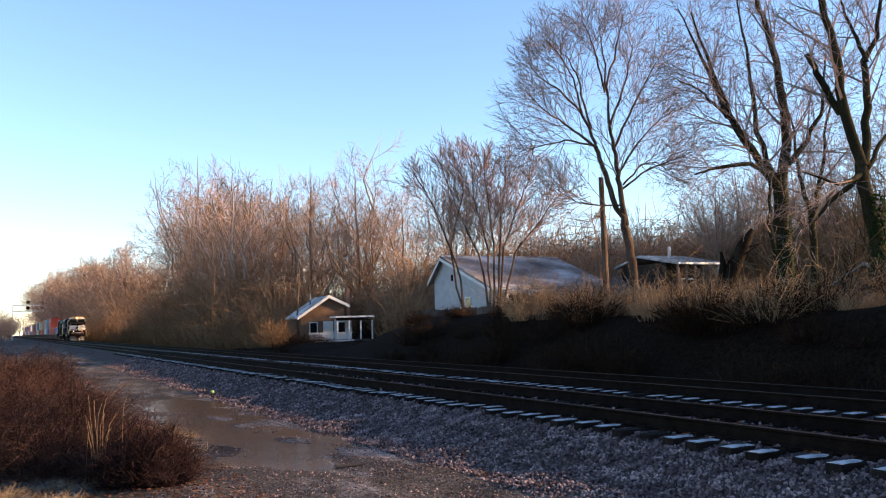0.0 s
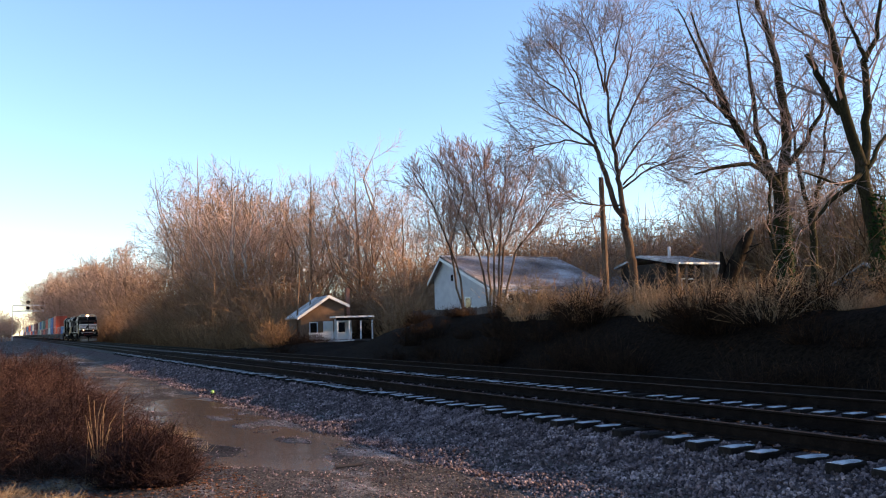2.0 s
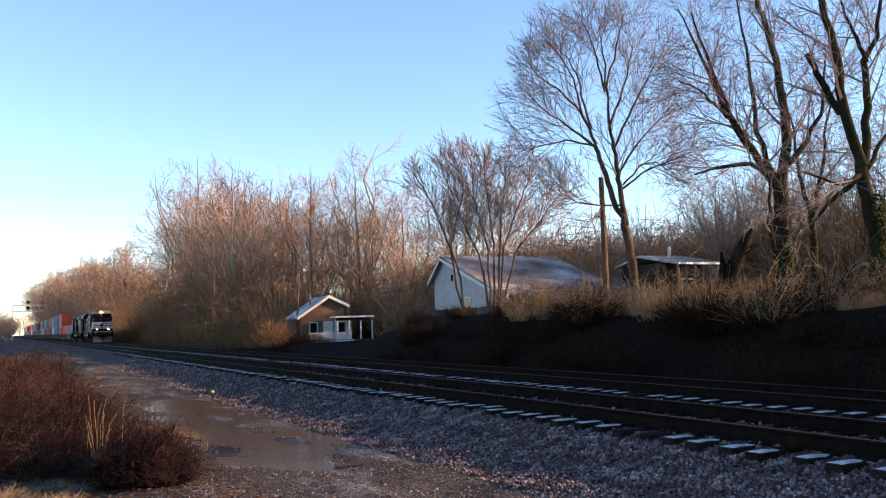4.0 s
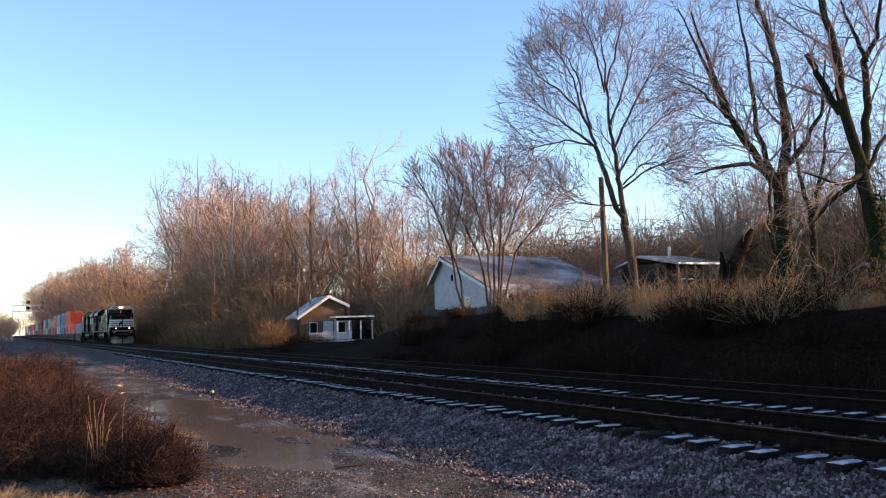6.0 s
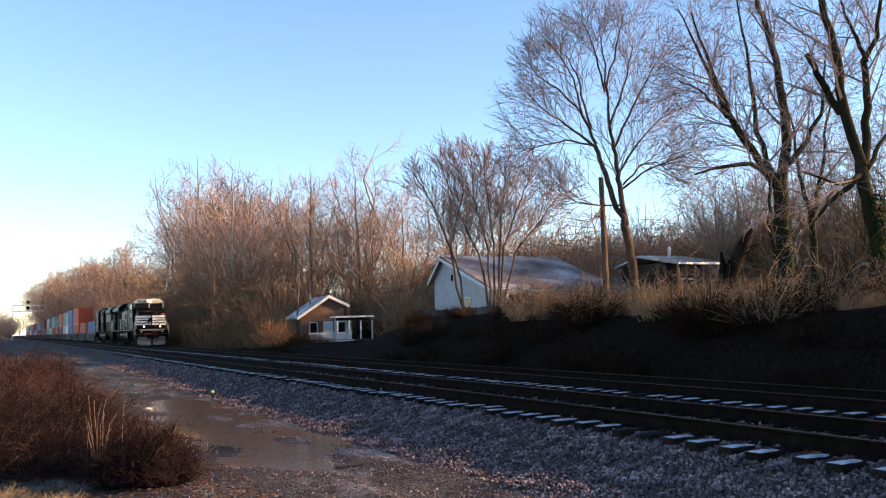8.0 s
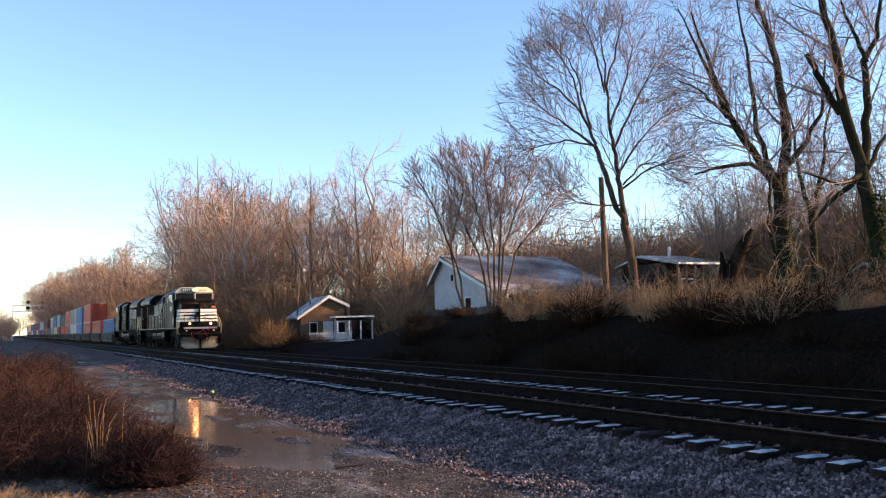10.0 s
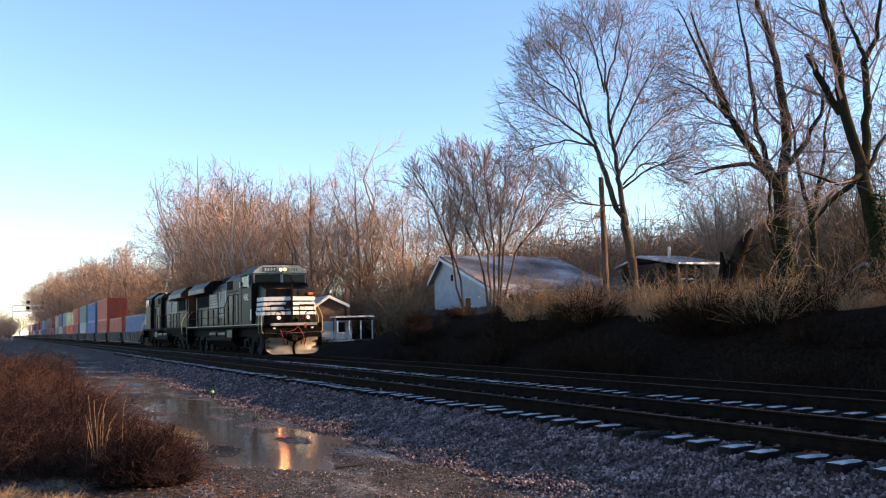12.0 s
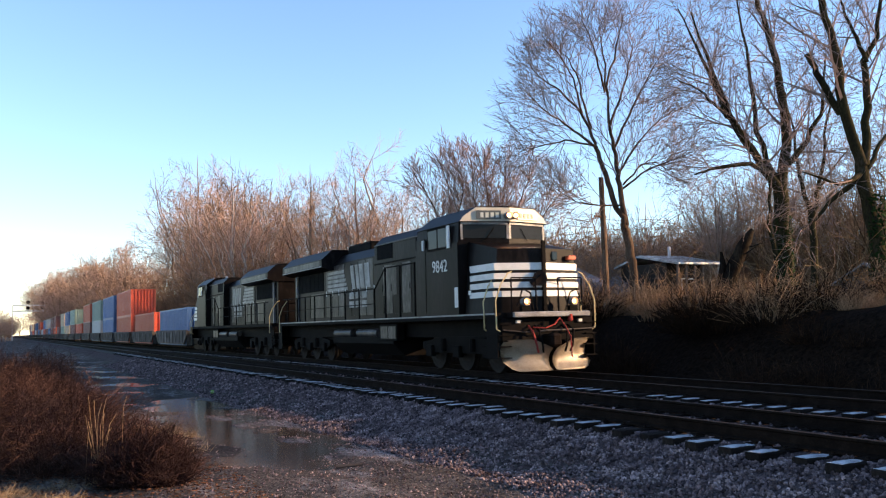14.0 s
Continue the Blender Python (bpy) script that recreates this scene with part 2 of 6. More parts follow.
# ---- mesh helpers ----
def part(name, bm, material, parent=None, label="", smooth=False):
    """Link a bmesh as one mesh object under a thing or under a part."""
    me = bpy.data.meshes.new(name)
    bm.to_mesh(me)
    bm.free()
    me.materials.append(MAT[material])
    if smooth:
        me.polygons.foreach_set("use_smooth", [True] * len(me.polygons))
    ob = new(name, me)
    if parent:
        ob.parent = parent
    return tagged(ob, label)


def pieces(name, verts, faces, material, parent=None, smooth=False):
    me = bpy.data.meshes.new(name)
    me.from_pydata(verts, [], faces)
    me.materials.append(MAT[material])
    if smooth:
        me.polygons.foreach_set("use_smooth", [True] * len(me.polygons))
    ob = new(name, me)
    if parent:
        ob.parent = parent
    return ob


def thing(name, label, category, group="", m=None):
    ob = new(name)
    ob.empty_display_size = 0.2
    if m:
        ob.matrix_world = m
    return tagged(ob, label, category, group)


def box(bm, x0, x1, y0, y1, z0, z1, bevel=0.0):
    made = bmesh.ops.create_cube(bm, size=1.0, matrix=Matrix.LocRotScale(((x0 + x1) / 2, (y0 + y1) / 2, (z0 + z1) / 2), None, (x1 - x0, y1 - y0, z1 - z0)))
    if bevel:
        edges = list({e for v in made["verts"] for e in v.link_edges})
        bmesh.ops.bevel(bm, geom=edges, offset=bevel, segments=1, affect="EDGES")
    return bm


def boxed(*args, bevel=0.0):
    return box(bmesh.new(), *args, bevel=bevel)


def rod(bm, a, b, r, sides=6, r2=None):
    a, b = Vector(a), Vector(b)
    q = (b - a).to_track_quat("Z", "Y").to_matrix().to_4x4()
    bmesh.ops.create_cone(bm, cap_ends=True, segments=sides, radius1=r, radius2=r if r2 is None else r2, depth=(b - a).length,
                          matrix=Matrix.Translation((a + b) / 2) @ q)
    return bm


def barrel(bm, x, z, front, back, inner, outer, sides=16):
    """A round cup, open to the front along -y, with a floor at its back."""
    rings = []
    for y, r in ((back, outer), (front, outer), (front, inner), (back - 0.012, inner)):
        rings.append([bm.verts.new((x + r * math.cos(2 * math.pi * k / sides), y, z + r * math.sin(2 * math.pi * k / sides))) for k in range(sides)])
    for p, q in zip(rings, rings[1:]):
        for k in range(sides):
            bm.faces.new((p[k], p[(k + 1) % sides], q[(k + 1) % sides], q[k]))
    bm.faces.new(rings[0])
    bm.faces.new(rings[-1])
    bmesh.ops.recalc_face_normals(bm, faces=bm.faces)
    return bm


def bent(bm, points, r, sides=6):
    for a, b in zip(points, points[1:]):
        rod(bm, a, b, r, sides)
    return bm


def prism(bm, outline, axis, lo, hi):
    """An outline in the plane across axis ("x": (y, z); "y": (x, z)), drawn out from lo to hi."""
    def at(p, d):
        return (d, p[0], p[1]) if axis == "x" else (p[0], d, p[1]) if axis == "y" else (p[0], p[1], d)
    a = [bm.verts.new(at(p, lo)) for p in outline]
    b = [bm.verts.new(at(p, hi)) for p in outline]
    bm.faces.new(a)
    bm.faces.new(b[::-1])
    n = len(outline)
    for i in range(n):
        bm.faces.new((a[i], b[i], b[(i + 1) % n], a[(i + 1) % n]))
    bmesh.ops.recalc_face_normals(bm, faces=bm.faces)
    return bm


def smooth_step(a, b, x):
    t = np.clip((x - a) / (b - a), 0, 1)
    return t * t * (3 - 2 * t)


# ---- the ground: one sheet to the horizon ----
NEAR, FAR = 9.03, 12.86     # the centre lines of the two tracks
BED = -0.25


def waves(x, y, seed=0.0):
    return (np.sin(x * 1.3 + y * 0.7 + seed) + np.sin(x * 0.5 - y * 1.1 + 2 * seed) + np.sin(x * 2.9 + y * 2.3 + seed * 3) * 0.5) / 2.5


def bank_top(y):
    return -0.02 + 1.62 * (1 - smooth_step(42, 58, y)) + 0.16 * np.sin(y * 0.21)


def ground_z(x, y):
    x, y = np.asarray(x, float), np.asarray(y, float)
    z = -0.68 + 0.025 * waves(x, y) + 0.034 * waves(x * 3.1, y * 2.2, 1) + 0.01 * waves(x * 7, y * 6, 4)
    # hollow that holds the puddle
    ax = 4.35 + 0.3 * np.sin(y * 0.5) + 0.05 * (y - 18)
    hole = np.exp(-((x - ax) / 1.1) ** 2) * smooth_step(11, 14, y) * (1 - smooth_step(24, 31, y))
    z = z - 0.09 * hole + 0.03 * hole * waves(x * 1.9, y * 4.1, 7)
    # shallower hollows farther along, broken by bars
    far_ax = 4.5 + 0.5 * np.sin(y * 0.17)
    far_hole = np.exp(-((x - far_ax) / 1.25) ** 2) * smooth_step(29, 33, y) * (1 - smooth_step(64, 76, y))
    z = z - far_hole * (0.022 + 0.045 * np.sin(y * 0.9 + x * 1.3))
    # gravel bar between the two pools
    bar = np.exp(-((x - 4.9 + 0.075 * (y - 15.7)) / 0.3) ** 2) * smooth_step(11.5, 13.5, y) * (1 - smooth_step(21, 23.5, y))
    z = z + bar * (0.05 + 0.05 * waves(x * 4.1, y * 3.3, 9))
    # rising dirt on the side of the brush
    z = z + 0.25 * smooth_step(1.5, -6, x)
    bed = BED + 0.015 * waves(x * 3, y * 3, 2) - 0.06 * np.exp(-((x - 10.95) / 0.5) ** 2)
    for c in (NEAR, FAR):
        bed = bed + (0.055 - 0.012) * (1 - smooth_step(0.95, 1.25, np.abs(x - c)))
    k = smooth_step(5.7, 8.1, x)
    z = z * (1 - k) + bed * k
    k = smooth_step(14.4, 15.8, x)
    z = z * (1 - k) + (-0.62 + 0.05 * waves(x, y, 5)) * k
    k = smooth_step(16.6, 20.8, x)
    z = z * (1 - k) + (bank_top(y) + 0.12 * waves(x, y, 3)) * k
    far = smooth_step(24, 120, x)
    return z + far * 1.5


def spaced(near, far, lo, hi, step, grow):
    out, d, x = [lo], step, lo
    while x < far:
        x += d if x >= hi else step
        d = d * grow if x >= hi else step
        out.append(x)
    head, d, x = [], step, lo
    while x > near:
        d *= grow
        x -= d
        head.append(x)
    return np.array(head[::-1] + out)


def build_ground():
    xs = spaced(-2500, 2500, -3, 26, 0.22, 1.16)
    ys = spaced(-400, 4000, 3, 34, 0.3, 1.045)
    gx, gy = np.meshgrid(xs, ys)
    gz = ground_z(gx, gy)
    n = len(xs)
    verts = np.stack([gx, gy, gz], -1).reshape(-1, 3)
    faces = [(j * n + i, j * n + i + 1, (j + 1) * n + i + 1, (j + 1) * n + i) for j in range(len(ys) - 1) for i in range(n - 1)]
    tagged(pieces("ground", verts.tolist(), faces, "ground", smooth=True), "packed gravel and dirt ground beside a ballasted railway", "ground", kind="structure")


build_ground()


# ---- tracks ----
def build_track(name, cx, label):
    track = thing(name, label, "railway track")
    tagged(track, kind="structure")
    for side in (-0.755, 0.755):
        bm = bmesh.new()
        x = cx + side
        prism(bm, [(x - 0.075, -0.185), (x + 0.075, -0.185), (x + 0.075, -0.165), (x + 0.012, -0.145), (x + 0.012, -0.045), (x + 0.037, -0.03), (x + 0.037, -0.006), (x - 0.037, -0.006), (x - 0.037, -0.03), (x - 0.012, -0.045), (x - 0.012, -0.145), (x - 0.075, -0.165)], "y", -60, 900)
        rail = part("rail", bm, "rail", track)
        part("rail_head", boxed(x - 0.034, x + 0.034, -60, 900, -0.0058, 0.0), "railhead", rail, "worn bright steel running surface")
    return track


track_near = build_track("track_1", NEAR, "ballasted railway track with frosted wooden ties")
track_far = build_track("track_2", FAR, "ballasted railway track that the train runs on")


# ---- trees ----
def tube(verts, faces, points, radii, sides):
    base, n = len(verts), len(points)
    a = Vector((0.31, 0.87, 0.38))
    for i in range(n):
        d = (points[min(i + 1, n - 1)] - points[max(i - 1, 0)])
        d.normalize()
        a = a - d * a.dot(d)
        if a.length < 0.05:
            a = d.cross(Vector((1, 0, 0.3)))
        a.normalize()
        b = d.cross(a)
        for k in range(sides):
            w = 2 * math.pi * k / sides
            v = points[i] + (a * math.cos(w) + b * math.sin(w)) * radii[i]
            verts.append((v.x, v.y, v.z))
    for i in range(n - 1):
        for k in range(sides):
            p, q = base + i * sides + k, base + i * sides + (k + 1) % sides
            faces.append((p, q, q + sides, p + sides))


def limb(rng, start, way, length, radius, steps, wander, lift, tip=0.25):
    points, radii, p, d = [start.copy()], [radius], start.copy(), way.normalized()
    for i in range(steps):
        d = d + Vector((rng.gauss(0, wander), rng.gauss(0, wander), rng.gauss(0, wander) + lift))
        d.normalize()
        p = p + d * (length / steps)
        points.append(p.copy())
        radii.append(radius * (1 - (1 - tip) * (i + 1) / steps))
    return points, radii


def grow(rng, thick, thin, start, way, length, radius, level, spec):
    """A limb and its branches. Levels 0 and 1 go to thick, the rest to thin; the last level are twigs."""
    last = level >= spec["levels"]
    steps = (7, 5, spec.get("mid_steps", 4), 2, 1, 1)[level] if not last else spec.get("twig_steps", 2)
    points, radii = limb(rng, start, way, length, radius, steps, spec["wander"] * (0.5 if level == 0 else 1), spec["lift"] * (0 if level == 0 else 1), 0.45 if level == 0 else 0.25)
    verts, faces = thick if level < 2 else thin
    tube(verts, faces, points, radii, (8, 5, 3, 3, 3, 3)[level])
    if last:
        return
    count = spec["children"][level]
    turn = rng.uniform(0, 6.28)
    for k in range(count):
        lo = spec["clear"] if level == 0 else 0.15
        f = lo + (1 - lo) * (k + rng.uniform(0.1, 0.9)) / count
        i = min(int(f * steps), steps - 1)
        u = f * steps - i
        at = points[i].lerp(points[i + 1], u)
        d = (points[i + 1] - points[i]).normalized()
        side = d.cross(Vector((0, 0, 1)) if abs(d.z) < 0.95 else Vector((1, 0, 0))).normalized()
        turn += 2.4 + rng.gauss(0, 0.4)
        side.rotate(Matrix.Rotation(turn, 3, d))
        angle = radians(spec["angle"][level] + rng.gauss(0, 9)) * (1.15 - 0.45 * f)
        out = d * math.cos(angle) + side * math.sin(angle)
        r = (radii[i] * (1 - u) + radii[i + 1] * u)
        ln = length * spec["ratio"][level] * (1.15 - 0.6 * f if level else 1.1 - 0.45 * f) * rng.uniform(0.7, 1.2)
        grow(rng, thick, thin, at, out, ln, max(r * 0.62 * rng.uniform(0.75, 1), spec["fine"] if level + 1 >= spec["levels"] else spec["fine"] * 1.5), level + 1, spec)



# ---- plants ----
def twiggy(rng, count, height, spread, fine, droop=0.0, forks=3):
    """Stems that rise from a patch and fork, for shrubs and brush."""
    verts, faces, tv, tf = [], [], [], []
    for _ in range(count):
        w, r = rng.uniform(0, 6.283), spread * math.sqrt(rng.random())
        base = Vector((math.cos(w) * r * 0.6, math.sin(w) * r * 0.6, -0.1))
        way = Vector((math.cos(w) * r * 0.35, math.sin(w) * r * 0.35, height * 0.5))
        way = way + Vector((rng.gauss(0, 0.25), rng.gauss(0, 0.25), 0)) * height * 0.5
        ln = height * rng.uniform(0.5, 1.05) * (1.1 - 0.45 * (r / spread) ** 2)
        points, radii = limb(rng, base, way, ln, fine * 1.8, 2, 0.22, -droop * 1.4, 0.4)
        tube(verts, faces, points, radii, 3)
        for k in range(forks):
            i = rng.randint(0, 1)
            a = points[i].lerp(points[i + 1], rng.uniform(0.3, 1.0))
            d = Vector((rng.gauss(0, 1), rng.gauss(0, 1), rng.uniform(-0.2, 1.2)))
            p2, r2 = limb(rng, a, d, ln * rng.uniform(0.18, 0.45), fine, 1, 0.3, -droop, 0.5)
            tube(tv, tf, p2, r2, 3)
    return (verts, faces), (tv, tf)


def shrub(label, at, seed, count, height, spread, fine, material, group="", name="shrub", **more):
    t = thing(name, label, name.replace("_", " "), group, pose(at[0], at[1], float(ground_z(at[0], at[1]))))
    stems, twigs = twiggy(random.Random(seed), count, height, spread, fine, **more)
    tagged(pieces("stem_mass", *stems, material, t), kind="stuff")
    tagged(pieces("twig_mass", *twigs, material, t), kind="stuff")
    return t


def reach(kind):
    return max(v.co.z for part_ob in kind.children for v in part_ob.data.vertices)


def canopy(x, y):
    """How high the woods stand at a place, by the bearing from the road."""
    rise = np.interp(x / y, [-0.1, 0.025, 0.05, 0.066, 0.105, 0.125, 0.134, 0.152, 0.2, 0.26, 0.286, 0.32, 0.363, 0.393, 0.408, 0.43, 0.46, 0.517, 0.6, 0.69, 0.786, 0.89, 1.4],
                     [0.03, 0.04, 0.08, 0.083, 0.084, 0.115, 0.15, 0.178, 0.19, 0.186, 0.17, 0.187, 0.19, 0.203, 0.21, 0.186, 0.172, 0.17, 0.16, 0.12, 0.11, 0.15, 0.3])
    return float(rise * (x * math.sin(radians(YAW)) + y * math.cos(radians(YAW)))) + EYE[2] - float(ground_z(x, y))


def sunlit_strip(x, y, wide):
    """True where a plant would stand between the small house's front and the sun."""
    dx, dy = x - 24.6, y - 69.5
    along, aside = dx * SUN_FROM.x + dy * SUN_FROM.y, abs(dx * SUN_FROM.y - dy * SUN_FROM.x)
    return 0.5 < along < 42 and aside < wide


def put(kind, x, y, turn, size=1.0):
    made = copy_thing(kind, pose(x, y, float(ground_z(x, y)), 0, 0, turn))
    made.scale = (size, size, size)
    return made


RIGHT = Vector((math.cos(radians(YAW)), -math.sin(radians(YAW)), 0))
AWAY = Vector((math.sin(radians(YAW)), math.cos(radians(YAW)), 0))


def start_tree(seed, spec, clear):
    """A tree in the making: its random numbers, its kind, where its branches begin, and the two meshes."""
    return random.Random(seed), spec, clear, ([], []), ([], [])


def limb_on(state, r0, r1, lean, count, *line):
    """Add a main limb along a line, (metres across, metres up) from the foot, with branches grown along it.
    r0, r1: thickness at its start and end; lean: how far it goes away from the tracks; count: its branches."""
    rng, spec, clear, thick, thin = state
    raw = [RIGHT * (a + 0.026 * b) + Vector((0, 0, b)) + AWAY * (lean * k / (len(line) - 1)) for k, (a, b) in enumerate(line)]
    points = []
    for p, q in zip(raw, raw[1:]):
        for k in range(4):
            w = Vector((rng.gauss(0, 1), rng.gauss(0, 1), rng.gauss(0, 0.5))) * min(0.045, 0.024 * (q - p).length)
            points.append(p.lerp(q, k / 4) + (w if k else Vector()))
    points.append(raw[-1])
    n = len(points)
    radii = [r0 + (r1 - r0) * k / (n - 1) for k in range(n)]
    tube(*thick, points, radii, 9)
    turn = rng.uniform(0, 6.28)
    for k in range(count):
        f = clear + (1 - clear) * (k + rng.random()) / count
        i = min(int(f * (n - 1)), n - 2)
        d = (points[i + 1] - points[i]).normalized()
        side = d.cross(Vector((0, 1, 0.2))).normalized()
        turn += 2.4 + rng.gauss(0, 0.4)
        side.rotate(Matrix.Rotation(turn, 3, d))
        ang = radians(spec["angle"][1] + rng.gauss(0, 10))
        grow(rng, thick, thin, points[i], d * math.cos(ang) + side * math.sin(ang), spec["reach"] * rng.uniform(0.55, 1.15) * (1.2 - 0.5 * f), max(0.02, radii[i] * 0.42), 2, spec)


def finish_tree(state, label, at, twigs="twig", bark="bark"):
    t = thing("tree", label, "tree", "", pose(*at))
    pieces("trunk", *state[3], bark, t, smooth=True)
    pieces("crown", *state[4], twigs, t)
    return t


FINE = dict(levels=5, children=(0, 0, 6, 4, 3), ratio=(0.5, 0.5, 0.72, 0.72, 0.7), angle=(48, 44, 40, 38, 34), clear=0.2, wander=0.06, lift=0.03, fine=0.0055, reach=2.9, twig_steps=1)
growing = start_tree(11, dict(FINE, reach=2.2, fine=0.0058, lift=0.06, angle=(48, 40, 36, 34, 32)), 0.22)
limb_on(growing, 0.21, 0.17, 0.1, 0, (0.05, -1.6), (-0.02, 0.2), (-0.09, 1.0), (-0.24, 2.2), (-0.42, 3.0))
limb_on(growing, 0.13, 0.085, 0.4, 0, (-0.46, 2.8), (-1.0, 4.55), (-1.3, 5.5), (-1.46, 6.2), (-1.63, 6.6))
limb_on(growing, 0.13, 0.05, -0.3, 6, (-0.34, 2.9), (-0.61, 4.65), (-0.77, 5.7), (-1.0, 6.9), (-1.18, 9.0))
limb_on(growing, 0.07, 0.013, -0.8, 15, (-1.55, 6.35), (-2.4, 6.95), (-3.1, 7.4), (-4.0, 8.0), (-4.7, 8.7))
limb_on(growing, 0.07, 0.013, 0.6, 15, (-1.6, 6.5), (-2.25, 8.0), (-3.1, 9.0), (-4.0, 9.7), (-4.5, 10.4))
limb_on(growing, 0.05, 0.012, -0.9, 9, (-2.2, 7.9), (-2.6, 9.4), (-3.2, 10.3), (-3.8, 10.9))
limb_on(growing, 0.055, 0.012, 1.2, 10, (-1.8, 7.2), (-2.2, 9.3), (-2.6, 10.5), (-3.2, 11.4))
limb_on(growing, 0.05, 0.012, -0.7, 9, (-1.18, 8.8), (-1.55, 10.3), (-1.9, 11.2), (-2.3, 11.9))
limb_on(growing, 0.05, 0.012, 0.5, 9, (-1.16, 8.9), (-1.18, 10.4), (-1.25, 11.3), (-1.3, 12.1))
limb_on(growing, 0.05, 0.012, -0.3, 9, (-1.13, 9.0), (-0.7, 10.6), (-0.5, 11.6), (-0.3, 12.3))
limb_on(growing, 0.06, 0.012, 1.0, 11, (-1.02, 7.1), (-0.35, 9.0), (0.1, 10.5), (0.4, 11.5))
limb_on(growing, 0.06, 0.012, -1.0, 14, (-0.87, 6.2), (-0.02, 8.1), (0.65, 9.4), (1.2, 10.3))
limb_on(growing, 0.055, 0.012, 0.7, 17, (-0.65, 5.2), (0.3, 6.6), (1.2, 7.5), (2.1, 8.2))
limb_on(growing, 0.05, 0.012, -0.8, 16, (-0.5, 4.5), (0.6, 5.3), (1.5, 5.6), (2.4, 5.9))
limb_on(growing, 0.05, 0.012, 0.9, 16, (-1.6, 6.4), (-2.9, 6.8), (-4.0, 6.6), (-4.8, 6.5))
limb_on(growing, 0.045, 0.012, -1.0, 14, (-0.6, 3.8), (-1.5, 3.75), (-2.6, 3.9), (-3.6, 4.5))
limb_on(growing, 0.045, 0.012, 0.6, 14, (-0.45, 4.7), (0.4, 5.6), (1.1, 5.7), (2.0, 5.2))
finish_tree(growing, "tall bare hardwood with a forked trunk on the bank", (24.4, 30.3, 2.5), twigs="twig_dark")
growing = start_tree(12, dict(FINE, fine=0.0062, reach=2.5), 0.2)
limb_on(growing, 0.33, 0.28, 0.1, 0, (0.05, -1.6), (0, 0.0), (-0.05, 2.0), (-0.1, 3.8))
limb_on(growing, 0.19, 0.03, -0.6, 15, (-0.1, 3.7), (-1.0, 5.0), (-2.1, 6.7), (-2.8, 8.5), (-3.6, 10.8))
limb_on(growing, 0.22, 0.07, 0.4, 12, (-0.1, 3.7), (0.2, 6.2), (0.0, 8.6), (-0.35, 10.4), (-0.9, 12.2))
limb_on(growing, 0.13, 0.03, 0.9, 12, (-0.2, 3.9), (-0.9, 6.2), (-1.0, 9.0), (-1.3, 11.8))
limb_on(growing, 0.14, 0.03, -0.5, 11, (0.15, 4.8), (0.95, 5.7), (1.5, 7.0), (1.6, 9.0))
limb_on(growing, 0.12, 0.03, -1.2, 5, (-0.3, 4.4), (-1.4, 4.8), (-2.9, 4.6), (-3.8, 4.3))
limb_on(growing, 0.09, 0.02, -1.0, 14, (-1.2, 5.3), (-2.5, 7.0), (-3.4, 7.7), (-4.3, 8.0))
limb_on(growing, 0.10, 0.02, 0.6, 9, (-2.1, 6.7), (-3.0, 9.3), (-3.8, 11.4))
limb_on(growing, 0.10, 0.03, -1.0, 6, (-0.35, 1.0), (-0.75, 2.5), (-0.8, 4.2), (-1.6, 5.4))
finish_tree(growing, "large bare hardwood with an ivy-covered trunk and dead stubs", (27.05, 24.5, 2.4), twigs="twig_dark", bark="mossy")
growing = start_tree(13, dict(FINE, reach=2.6), 0.25)
limb_on(growing, 0.25, 0.21, 0.1, 0, (0, -1.2), (-0.1, 2.3), (-0.45, 4.6))
limb_on(growing, 0.18, 0.10, -0.5, 9, (-0.45, 4.5), (-1.1, 6.5), (-1.35, 8.2), (-2.0, 10.4))
limb_on(growing, 0.12, 0.08, -0.4, 3, (-1.1, 6.2), (-1.8, 7.3), (-2.3, 8.1))
limb_on(growing, 0.15, 0.05, 0.4, 11, (-0.4, 4.5), (-0.15, 6.4), (-0.2, 8.0), (0.35, 8.8), (0.6, 10.5))
limb_on(growing, 0.08, 0.03, 0.4, 6, (-0.2, 7.9), (-0.5, 9.0), (-0.8, 10.2))
limb_on(growing, 0.09, 0.02, -1.0, 6, (-0.5, 4.2), (-1.4, 3.8), (-2.9, 4.2))
limb_on(growing, 0.09, 0.02, 0.8, 6, (-0.3, 4.4), (0.6, 5.6), (1.5, 6.6))
limb_on(growing, 0.11, 0.03, 0.6, 3, (-0.4, 4.3), (-1.4, 3.4), (-2.4, 2.2))
finish_tree(growing, "large bare hardwood with a bent mossy trunk", (25.05, 18.9, 1.6), twigs="twig_dark", bark="mossy")
growing = start_tree(15, dict(FINE, reach=2.2, children=(0, 0, 5, 4, 2), fine=0.007), 0.2)
limb_on(growing, 0.2, 0.15, 0.1, 0, (0.0, -1.2), (0.0, 1.5), (-0.05, 4.2))
limb_on(growing, 0.12, 0.025, 0.6, 13, (-0.05, 4.1), (-0.5, 6.0), (-0.6, 8.2), (-1.1, 10.5))
limb_on(growing, 0.11, 0.025, -0.5, 13, (-0.05, 4.1), (0.4, 6.2), (0.6, 8.4), (1.2, 10.8))
limb_on(growing, 0.08, 0.02, 0.4, 9, (0.1, 5.0), (1.0, 6.2), (1.9, 7.2))
finish_tree(growing, "slender bare hardwood standing behind the mossy trees", (33.3, 28.5, 1.8), twigs="twig_dark", bark="mossy")
